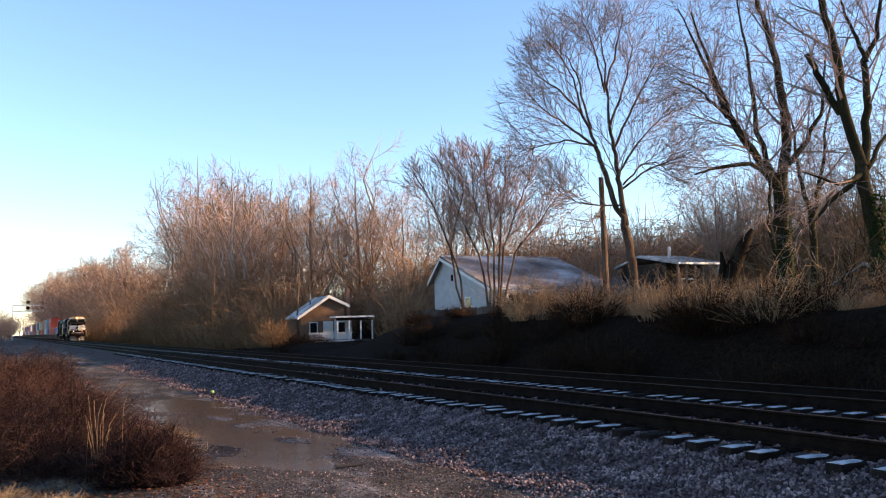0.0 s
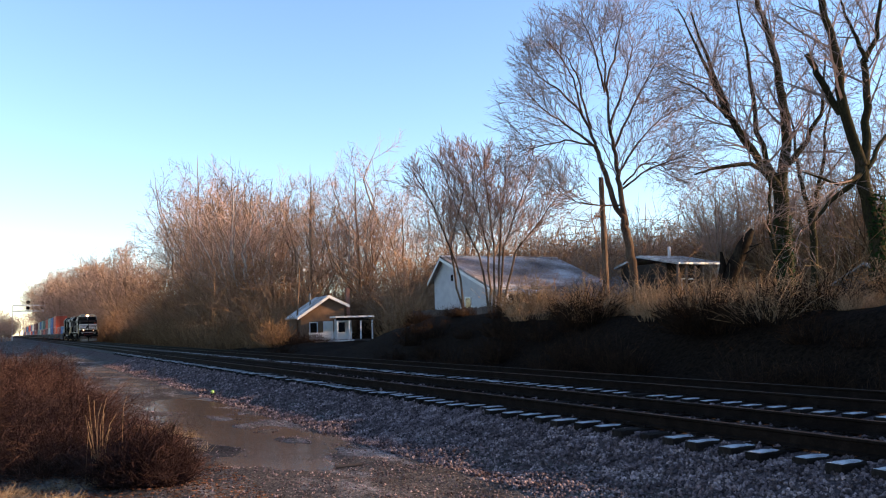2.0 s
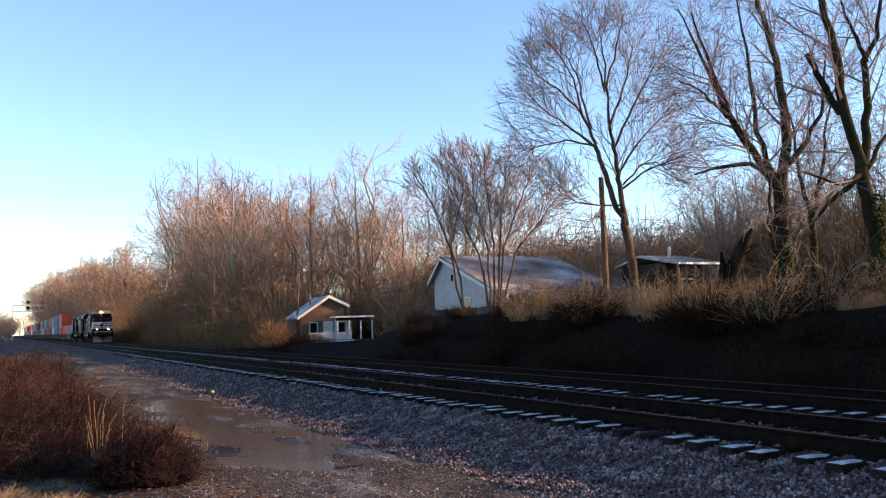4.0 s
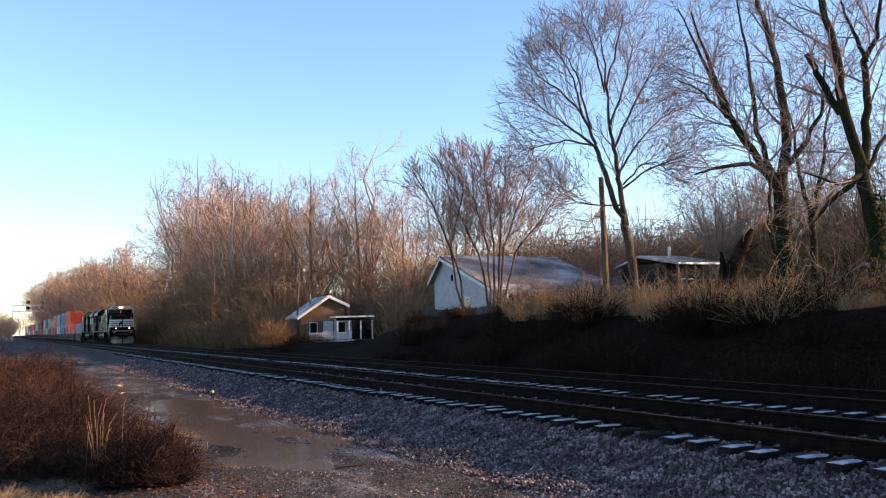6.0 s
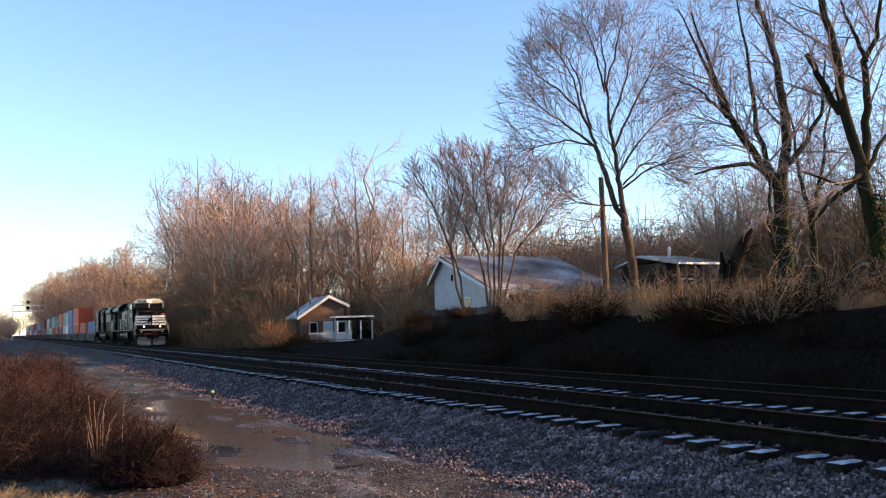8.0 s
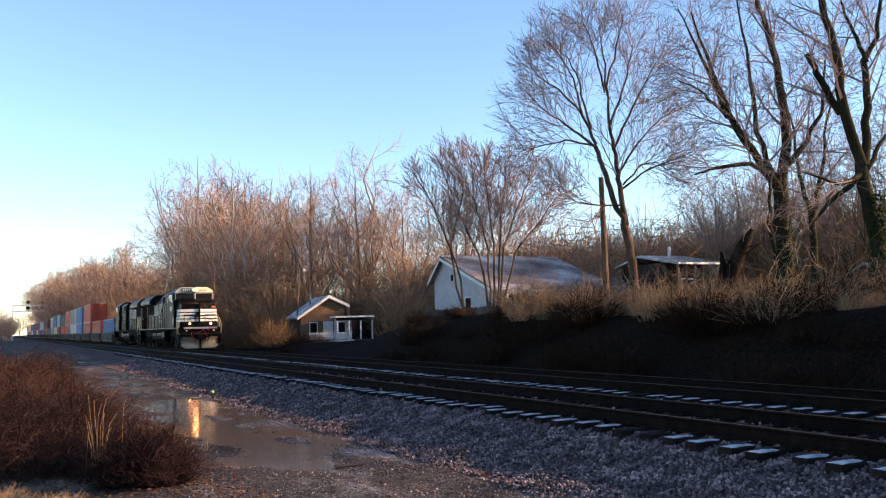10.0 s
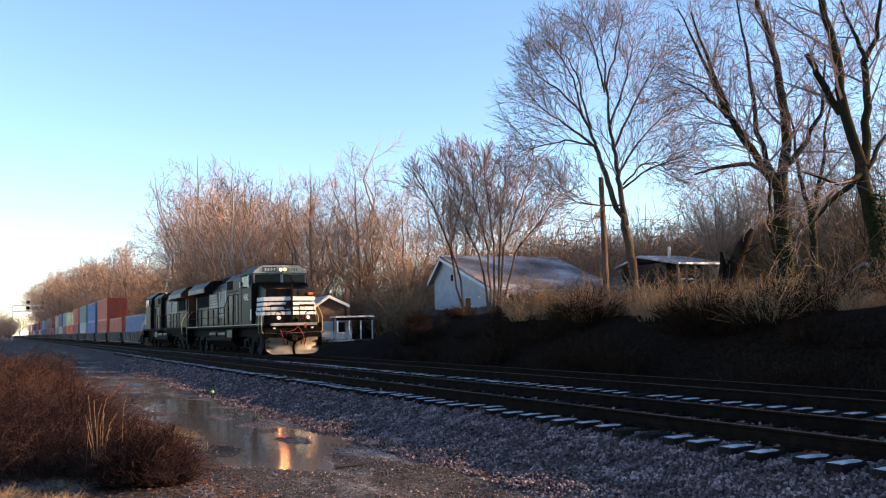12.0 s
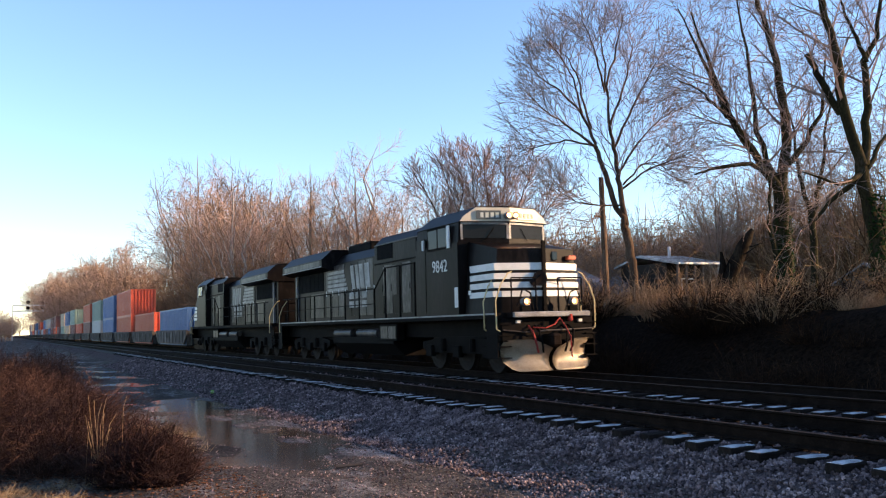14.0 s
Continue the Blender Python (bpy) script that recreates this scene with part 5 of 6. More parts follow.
def locomotive(label, lit, wheels):
    loco = thing("locomotive", label, "locomotive", "locomotives")
    # frame, deck and end sheets
    part("frame", boxed(-1.05, 1.05, 1.0, 20.9, 0.95, 1.45), "sooty", loco)
    part("deck", boxed(-1.52, 1.52, 1.05, 20.98, 1.45, 1.6), "sooty", loco)
    part("porch", boxed(-1.2, 1.2, 0.78, 1.05, 1.46, 1.598), "sooty", loco)
    part("sill_stripe", boxed(-1.535, -1.522, 1.06, 20.9, 1.55, 1.595), "faded", loco, "dirty white stripe along the sill")
    for s in (0, 1):
        y = 0.98 if s == 0 else 21.05
        pil = part("pilot", boxed(-1.42, 1.42, y - 0.05, y + 0.05, 0.85, 1.45, bevel=0.02), "sooty", loco)
        part("anticlimber", boxed(-1.18, 1.18, y - 0.3 + 0.34 * s, y - 0.2 + 0.34 * s, 1.47, 1.61, bevel=0.02), "faded" if s == 0 else "sooty", pil)
        d = -1 if s == 0 else 1
        cp = part("coupler", boxed(-0.16, 0.16, min(y, y + d * 0.45), max(y, y + d * 0.45), 0.72, 1.02, bevel=0.05), "rail", loco)
        part("knuckle", boxed(-0.26, 0.05, y + d * 0.5 - 0.12, y + d * 0.5 + 0.12, 0.7, 1.04, bevel=0.06), "rail", cp)
        for k, (x, m) in enumerate(((-0.62, "red"), (-0.42, "sooty"), (0.42, "sooty"), (0.62, "sooty"))):
            part("air_hose", bent(bmesh.new(), [(x, y + d * 0.05, 1.25), (x * 1.02, y + d * 0.28, 1.1), (x * 0.9, y + d * 0.34, 0.75), (x * 0.8, y + d * 0.3, 0.55)], 0.028), m, loco)
        part("lift_bar", bent(bmesh.new(), [(-1.4, y + d * 0.1, 1.15), (-0.7, y + d * 0.12, 1.08), (-0.2, y + d * 0.3, 1.12), (0.2, y + d * 0.3, 1.12), (1.4, y + d * 0.12, 1.15)], 0.02), "grime_sheen", loco)
        # steps in the corners, with bent grab irons
        for sx in (-1, 1):
            for k in range(4):
                part("step", boxed(sx * 1.33 - 0.17, sx * 1.33 + 0.17, y - d * 0.1 - 0.2 if d < 0 else y - 0.3, y + 0.3 if d < 0 else y + 0.1, 0.42 + 0.29 * k, 0.45 + 0.29 * k), "sooty", loco)
            part("step_side", boxed(sx * 1.5 - 0.012, sx * 1.5 + 0.012, y - 0.28 + (0.3 if d < 0 else -0.3), y + 0.28 + (0.3 if d < 0 else -0.3), 0.42, 1.45), "sooty", loco)
            for off in ((0.0, 0.64) if s == 0 else (0.3,)):
                yy = y - d * off
                part("grab_iron", bent(bmesh.new(), [(sx * 1.44, yy, 1.12), (sx * 1.54, yy, 1.18), (sx * 1.55, yy, 1.9), (sx * 1.4, yy, 2.3), (sx * 1.16, yy, 2.62), (sx * 1.04, yy, 2.66)], 0.018), "yellow", loco, "pale yellow bent handrail")
        part("end_rail", bent(bmesh.new(), [(-1.1, y + d * 0.05, 1.6), (-1.1, y + d * 0.05, 2.5), (-0.35, y + d * 0.05, 2.5), (-0.35, y + d * 0.05, 1.6)], 0.02), "sooty", loco)
        part("end_rail", bent(bmesh.new(), [(1.1, y + d * 0.05, 1.6), (1.1, y + d * 0.05, 2.5), (0.35, y + d * 0.05, 2.5), (0.35, y + d * 0.05, 1.6)], 0.02), "sooty", loco)
        # plough: two curled blades that meet in a point
        for sx in ((-1, 1) if s == 0 else ()):
            bm = bmesh.new()
            prof = [(0.08, -0.04), (0.14, 0.06), (0.26, 0.15), (0.42, 0.2), (0.58, 0.19), (0.74, 0.11), (0.86, -0.01), (0.9, -0.05)]
            rows = []
            for q in range(9):
                f = q / 8
                x = sx * (0.06 + 1.27 * f)
                yb = y + d * (0.3 - 0.06 * f - 0.26 * f ** 3)
                top = 0.9 - 0.24 * max(0.0, 1 - f / 0.45)
                low_edge = 0.08 + 0.2 * max(0.0, (f - 0.72) / 0.28) ** 2
                row = []
                for z, c in prof:
                    row.append(bm.verts.new((x, yb - d * c, low_edge + (z - 0.08) * (top - low_edge) / 0.82)))
                rows.append(row)
            for a, b in zip(rows, rows[1:]):
                for i in range(7):
                    bm.faces.new((a[i], b[i], b[i + 1], a[i + 1]))
            bmesh.ops.solidify(bm, geom=bm.faces[:], thickness=0.02)
            bmesh.ops.recalc_face_normals(bm, faces=bm.faces)
            part("plough_blade", bm, "plough", loco, "scuffed silver plough blade", smooth=True)
    for x in (-0.95, 0.98):
        part("step_light", boxed(x - 0.06, x + 0.06, 0.86, 0.925, 1.32, 1.4, bevel=0.01), "white", loco)
    part("gladhand", boxed(0.5, 0.62, 0.66, 0.78, 1.34, 1.54, bevel=0.03), "red", loco)
    part("jumper_cable", bent(bmesh.new(), [(0.22, 0.72, 1.44), (0.34, 0.62, 1.2), (0.44, 0.56, 0.95), (0.44, 0.52, 0.4)], 0.018), "red", loco, "dull red hanging hose")
    part("jumper_cable", bent(bmesh.new(), [(0.22, 0.72, 1.44), (0.0, 0.62, 1.27), (-0.3, 0.6, 1.18), (-0.6, 0.72, 1.2)], 0.018), "red", loco, "dull red hanging hose")
    for sx in (-1, 1):
        part("end_hose", bent(bmesh.new(), [(sx * 0.5, 0.84, 1.62), (sx * 0.62, 0.78, 2.1), (sx * 0.85, 0.78, 2.2), (sx * 1.0, 0.82, 1.75)], 0.02), "sooty", loco)
    for x, tag in ((-0.745, "left"), (0.745, "right")):
        house = part("ditch_light", barrel(bmesh.new(), x, 1.87, 0.74, 0.92, 0.085, 0.105), "galv_dark", loco, "round ditch light in a deep bowl")
        part("lens", rod(bmesh.new(), (x, 0.78, 1.87), (x, 0.81, 1.87), 0.08, 16), "lens_glow" if lit else "glass", house)
        part("bulb", rod(bmesh.new(), (x, 0.765, 1.87), (x, 0.778, 1.87), 0.036, 12), "ditch" if lit else "glass", house)
        part("bracket", boxed(x - 0.12, x + 0.12, 0.80, 0.94, 1.6, 1.76), "sooty", house)
    # nose, stripes and cab
    nose = part("nose", vee(bmesh.new(), 1.36, 1.1, 1.42, 3.0, 1.6, 3.3, 1.2, 3.62), "black", loco)
    for k in range(4):
        z = 2.02 + 0.235 * k
        part("stripe", nose_strip(z, z + (0.19 if k == 3 else 0.155), 1.36 - 0.02 * k, 1.1, 1.42, 2.77 if k == 3 else 2.74 - 0.02 * (2 - k)), "white", nose, "white painted nose stripe")
    bm = bmesh.new()
    rod(bm, (-0.10, 1.115, 2.5), (-0.13, 1.03, 2.5), 0.2, 7)
    rod(bm, (-0.33, 1.16, 2.32), (-0.08, 1.07, 2.55), 0.1, 5)
    part("emblem", bm, "black", nose, "plain black emblem shape on the stripes")
    part("nose_bar", boxed(-0.05, 0.05, 1.02, 1.08, 1.62, 3.5), "sooty", nose)
    part("white_panel", boxed(-1.509, -1.501, 3.14, 3.34, 1.8, 2.36), "white", nose)
    part("white_panel", boxed(-1.372, -1.361, 2.62, 2.77, 2.12, 2.24), "white", nose)
    part("marker_light", boxed(0.9, 1.16, 1.2, 1.38, 3.0, 3.12, bevel=0.02), "orange", nose, "orange marker light")
    part("class_light", boxed(0.35, 0.52, 1.15, 1.3, 2.98, 3.22, bevel=0.02), "glass", nose)
    part("nose_door", boxed(0.55, 0.56, 1.3, 1.4, 1.7, 2.0), "sooty", nose)
    cab = bmesh.new()
    vee(cab, 1.5, 2.78, 3.12, 5.9, 1.6, 3.62)
    part("cab_lower", cab, "black", loco)
    cab = bmesh.new()
    vee(cab, 1.46, 2.8, 3.14, 5.9, 3.62, 4.2, 1.42)
    upper = part("cab_upper", cab, "black", loco)
    part("cab_roof", vee(bmesh.new(), 1.46, 2.72, 3.06, 5.95, 4.2, 4.64, 0.86), "black", loco)
    slope = math.tan(math.atan2(0.34, 1.46))
    for s in (-1, 1):
        turn = Matrix.Translation((0, 2.8, 0)) @ Matrix.Rotation(s * math.atan2(0.34, 1.46), 4, "Z")

        def front(name, x0, x1, z0, z1, d0, d1, mat, parent, label=""):
            bm = boxed(min(s * x0, s * x1), max(s * x0, s * x1), -d1, -d0, z0, z1)
            bm.transform(turn)
            return part(name, bm, mat, parent, label)
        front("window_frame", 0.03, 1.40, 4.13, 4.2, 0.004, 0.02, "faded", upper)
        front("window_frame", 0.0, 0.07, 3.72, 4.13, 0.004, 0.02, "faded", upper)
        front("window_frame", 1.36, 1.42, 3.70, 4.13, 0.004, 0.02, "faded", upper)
        front("windshield", 0.09, 1.34, 3.74, 4.12, 0.002, 0.012, "pane", upper, "dark laminated windshield")
        part("wiper", bent(bmesh.new(), [turn @ Vector((s * 0.7, -0.03, 3.68)), turn @ Vector((s * 0.45, -0.04, 4.02))], 0.012, 4), "sooty", upper)
        brow = Matrix.Translation((0, 2.715, 0)) @ Matrix.Rotation(s * math.atan2(0.34, 1.46), 4, "Z")
        bm = bmesh.new()
        prism(bm, [(0.0, 4.21), (s * 1.47, 4.21), (s * 1.36, 4.36), (s * 1.0, 4.60), (0.0, 4.60)], "y", -0.012, 0.03)
        bm.transform(brow)
        face = part("brow", bm, "cream", loco, "cream upper cab front")
        bm = boxed(min(s * 0.27, s * 1.0), max(s * 0.27, s * 1.0), -0.05, -0.013, 4.27, 4.51)
        bm.transform(brow)
        # left board gets the painted shade, right board the painted sunlight
        board = part("number_board", bm, "board_shade_paint" if s < 0 else "board_sun_paint", face, "number board with illegible bars")
        for k in range(4):
            a = 0.34 + 0.15 * k
            bm = boxed(min(s * a, s * (a + 0.09)), max(s * a, s * (a + 0.09)), -0.058, -0.0505, 4.31, 4.45)
            bm.transform(brow)
            part("bar", bm, "bar_pale" if s < 0 else "bar_dark", board)
    for x in (-0.11, 0.11):
        cup = part("headlight", barrel(bmesh.new(), x, 4.36, 2.52, 2.70, 0.085, 0.1), "galv_dark", loco, "round headlight in the cab front")
        part("lens", rod(bmesh.new(), (x, 2.57, 4.36), (x, 2.60, 4.36), 0.08, 16), "lens_glow" if lit else "glass", cup)
        part("bulb", rod(bmesh.new(), (x, 2.555, 4.36), (x, 2.568, 4.36), 0.04, 12), "headlight" if lit else "glass", cup)
    for sx in (-1, 1):
        w = part("side_window", boxed(sx * 1.5 - 0.02, sx * 1.5 + 0.02, 3.62, 5.02, 3.5, 4.16), "sooty", loco)
        part("pane", boxed(sx * 1.515 - 0.012, sx * 1.515 + 0.012, 3.7, 4.28, 3.56, 4.1), "pane", w)
        part("pane", boxed(sx * 1.515 - 0.012, sx * 1.515 + 0.012, 4.36, 4.95, 3.56, 4.1), "pane", w)
        part("frame_bar", boxed(sx * 1.52 - 0.02, sx * 1.52 + 0.02, 3.55, 3.7, 3.5, 4.14), "white", w)
        part("mirror", boxed(sx * 1.6 - 0.02, sx * 1.6 + 0.02, 5.1, 5.2, 3.55, 3.85), "galv", loco)
        part("cab_door", boxed(sx * 1.5 - 0.012, sx * 1.5 + 0.012, 5.2, 5.8, 1.7, 3.9), "black", loco)
    if lit:
        lettering(loco, "9842", 0.5, Matrix.Translation((-1.502, 4.26, 2.85)) @ Matrix.Rotation(radians(-90), 4, "Z") @ Matrix.Rotation(radians(90), 4, "X"), "white")
    # blower box behind the cab, engine hood, radiator
    bm = bmesh.new()
    prism(bm, hood_outline(1.25, 4.42, 0.3), "y", 5.97, 9.85)
    blower = part("blower_housing", bm, "black", loco)
    for sx in (-1, 1):
        part("intake", boxed(sx * 1.255 - 0.006, sx * 1.255 + 0.006, 8.28, 9.62, 3.6, 4.1), "void", blower)
        part("intake", boxed(sx * 1.255 - 0.006, sx * 1.255 + 0.006, 5.99, 6.4, 3.55, 4.1), "void", blower)
        for k in range(5):
            d = part("door", boxed(sx * 1.256 - 0.014, sx * 1.256 + 0.014, 6.05 + 0.75 * k, 6.74 + 0.75 * k, 1.75, 3.38), "grime_sheen" if k in (1, 3) else "black", blower)
            part("latch", boxed(sx * 1.275 - 0.012, sx * 1.275 + 0.012, 6.1 + 0.75 * k, 6.14 + 0.75 * k, 2.5, 2.72), "sooty", d)
        part("access_plate", boxed(sx * 1.274 - 0.006, sx * 1.274 + 0.006, 7.9, 9.06, 2.36, 3.34), "grime_sheen", blower, "dusty grey access plate")
        part("seam", boxed(sx * 1.262 - 0.01, sx * 1.262 + 0.01, 5.98, 9.84, 3.44, 3.49), "sooty", blower)
        part("gutter", boxed(sx * 1.262 - 0.015, sx * 1.262 + 0.015, 5.98, 9.84, 4.1, 4.135), "grime_sheen", blower)
    bm = bmesh.new()
    prism(bm, hood_outline(0.97, 4.2, 0.36), "y", 9.85, 15.9)
    hood = part("engine_hood", bm, "black", loco)
    for sx in (-1, 1):
        for k in range(8):
            # greyer doors show dirt and a painted sheen of the sky
            d = part("hood_door", boxed(sx * 0.975 - 0.014, sx * 0.975 + 0.014, 9.95 + 0.74 * k, 10.64 + 0.74 * k, 1.75, 3.78), "grime_sheen" if k in (1, 2, 5, 6, 7) else "black", hood)
            part("latch", boxed(sx * 0.995 - 0.012, sx * 0.995 + 0.012, 10.55 + 0.74 * k, 10.6 + 0.74 * k, 2.6, 2.8), "galv", d)
    # side emblem: bars, slanted blocks and small squares below
    for sx in (-1, 1):
        for k in range(5):
            part("emblem_bar", boxed(sx * 0.993 - 0.004, sx * 0.993 + 0.004, 13.3 + 0.1 * k, 15.6, 2.76 + 0.17 * k, 2.87 + 0.17 * k), "faded", hood)
        for y0, y1, tilt in ((10.95, 11.4, 0.12), (11.5, 11.9, 0.2), (12.0, 12.3, 0.2), (12.45, 12.8, 0.2)):
            bm = bmesh.new()
            prism(bm, [(y0, 2.76), (y1, 2.76), (y1 + tilt, 3.66), (y0 + tilt, 3.66)], "x", sx * 0.993 - 0.004, sx * 0.993 + 0.004)
            part("emblem_block", bm, "faded", hood)
        for k in range(6):
            y0, z0 = 11.3 + 0.66 * (k % 3), 2.06 + 0.33 * (k // 3)
            part("emblem_square", boxed(sx * 0.993 - 0.004, sx * 0.993 + 0.004, y0, y0 + 0.5, z0, z0 + 0.24), "faded", hood)
    stack = part("exhaust_stack", boxed(-0.42, 0.42, 12.3, 14.7, 4.2, 4.56, bevel=0.05), "sooty", loco)
    for y0 in (12.6, 13.6):
        part("stack_mouth", boxed(-0.3, 0.3, y0, y0 + 0.7, 4.561, 4.6), "void", stack)
    bm = bmesh.new()
    prism(bm, hood_outline(0.95, 4.1, 0.2), "y", 15.9, 20.2)
    rad = part("radiator_hood", bm, "black", loco)
    for sx in (-1, 1):
        screen = part("screen", boxed(sx * 0.955 - 0.01, sx * 0.955 + 0.01, 16.2, 19.9, 2.85, 3.6), "void", rad)
        for k in range(7):
            part("screen_bar", boxed(sx * 0.968 - 0.008, sx * 0.968 + 0.008, 16.25 + 0.58 * k, 16.3 + 0.58 * k, 2.85, 3.6), "sooty", screen)
        part("hood_door", boxed(sx * 0.956 - 0.012, sx * 0.956 + 0.012, 16.2, 17.9, 1.75, 2.75), "grime_sheen", rad)
        part("hood_door", boxed(sx * 0.956 - 0.012, sx * 0.956 + 0.012, 18.0, 19.9, 1.75, 2.75), "black", rad)
        part("corner_post", boxed(sx * 1.0 - 0.05, sx * 1.0 + 0.05, 19.6, 19.72, 1.6, 3.7), "galv_dark", rad)
    bm = bmesh.new()
    prism(bm, [(-1.5, 3.74), (-1.1, 3.62), (1.1, 3.62), (1.5, 3.74), (1.5, 4.04), (1.05, 4.44), (-1.05, 4.44), (-1.5, 4.04)], "y", 14.85, 20.3)
    wing = part("radiator_wing", bm, "black", loco)
    for sx in (-1, 1):
        part("radiator_panel", boxed(sx * 1.505 - 0.008, sx * 1.505 + 0.008, 15.1, 20.0, 3.8, 4.0), "grime_sheen", wing)
        part("wing_edge", boxed(sx * 1.51 - 0.012, sx * 1.51 + 0.012, 14.86, 20.29, 3.735, 3.775), "galv_dark", wing)
    for y in (16.9, 19.0):
        part("fan", rod(bmesh.new(), (0, y, 4.44), (0, y, 4.54), 0.7, 18), "sooty", loco)
    part("horn", bent(bmesh.new(), [(0.3, 6.6, 4.46), (0.3, 6.6, 4.62), (0.3, 6.2, 4.66)], 0.05), "galv", loco)
    # handrails along both walkways
    for sx in (-1, 1):
        part("handrail", bent(bmesh.new(), [(sx * 1.48, 6.05, 3.26), (sx * 1.48, 8.4, 3.26), (sx * 1.48, 9.3, 2.62), (sx * 1.48, 20.3, 2.62)], 0.024), "sooty", loco)
        part("handrail", bent(bmesh.new(), [(sx * 1.48, 9.38, 2.1), (sx * 1.48, 20.3, 2.1)], 0.015), "sooty", loco)
        for yy, top in ((6.05, 3.28), (7.2, 3.28), (8.4, 3.28), (9.38, 2.6), (10.83, 2.64), (12.29, 2.64), (13.87, 2.64), (15.86, 2.64), (17.1, 2.64), (18.23, 2.64), (19.6, 2.64)):
            part("stanchion", rod(bmesh.new(), (sx * 1.48, yy, 1.6), (sx * 1.48, yy, top), 0.03, 6), "sooty", loco)
    # tank and running gear
    bm = bmesh.new()
    prism(bm, [(-1.4, 0.75), (-1.0, 0.35), (1.0, 0.35), (1.4, 0.75), (1.4, 0.98), (-1.4, 0.98)], "y", 8.0, 13.8)
    part("fuel_tank", bm, "sooty", loco)
    for sx in (-1, 1):
        for y0, y1 in ((9.4, 11.3), (11.9, 13.7)):
            part("air_reservoir", rod(bmesh.new(), (sx * 1.3, y0, 1.1), (sx * 1.3, y1, 1.1), 0.15, 14), "grime_sheen", loco)
        locker = part("battery_box", boxed(sx * 1.28 - 0.14, sx * 1.28 + 0.14, 7.66, 9.1, 0.84, 1.4, bevel=0.02), "sooty", loco)
        part("lid", boxed(sx * 1.425 - 0.006, sx * 1.425 + 0.006, 7.75, 8.35, 0.92, 1.32), "grime_sheen", locker)
        part("lid", boxed(sx * 1.425 - 0.006, sx * 1.425 + 0.006, 8.42, 9.02, 0.92, 1.32), "grime_sheen", locker)
    for c in (4.0, 17.6):
        truck(loco, c)
        for k in (-1.8, 0.0, 1.8):
            wheels.append((wheelset(loco, c + k, 0.53), c + k, 0.53))
    return loco


def well_car(wheels, length=15.4):
    """An open well with sloped ends, on a shared truck at each end."""
    car = thing("well_car", "grey steel well car carrying stacked containers", "railway car", "well cars")
    a, b = 1.5, length - 1.5
    for sx in (-1, 1):
        bm = bmesh.new()
        prism(bm, [(a - 0.4, 0.95), (a + 0.6, 0.42), (b - 0.6, 0.42), (b + 0.4, 0.95), (b + 0.4, 1.35), (a - 0.4, 1.35)], "x", sx * 1.38 - 0.05, sx * 1.38 + 0.05)
        side = part("side_sill", bm, "car_grey", car)
        for k in range(9):
            y = a + 0.7 + k * (b - a - 1.4) / 8
            part("rib", boxed(sx * 1.445 - 0.02, sx * 1.445 + 0.02, y - 0.04, y + 0.04, 0.5, 1.32), "car_grey", side)
        part("top_chord", boxed(sx * 1.38 - 0.09, sx * 1.38 + 0.09, a - 0.4, b + 0.4, 1.352, 1.42), "car_grey", side)
    part("floor", boxed(-1.3, 1.3, a, b, 0.25, 0.33), "sooty", car)
    for y0, y1 in ((0.1, a), (b, length - 0.1)):
        part("end_platform", boxed(-1.1, 1.1, y0, y1, 1.0, 1.14, bevel=0.02), "sooty", car)
        part("bulkhead", boxed(-1.3, 1.3, (a - 0.06 if y0 < 1 else b), (a if y0 < 1 else b + 0.06), 0.33, 1.35), "car_grey", car)
    tr = part("truck", boxed(-0.95, 0.95, -0.9, 0.9, 0.55, 0.85, bevel=0.05), "sooty", car)
    for s in (-1, 1):
        part("side_frame", boxed(s * 1.0 - 0.07, s * 1.0 + 0.07, -1.25, 1.25, 0.42, 0.7, bevel=0.06), "sooty", tr)
    return car


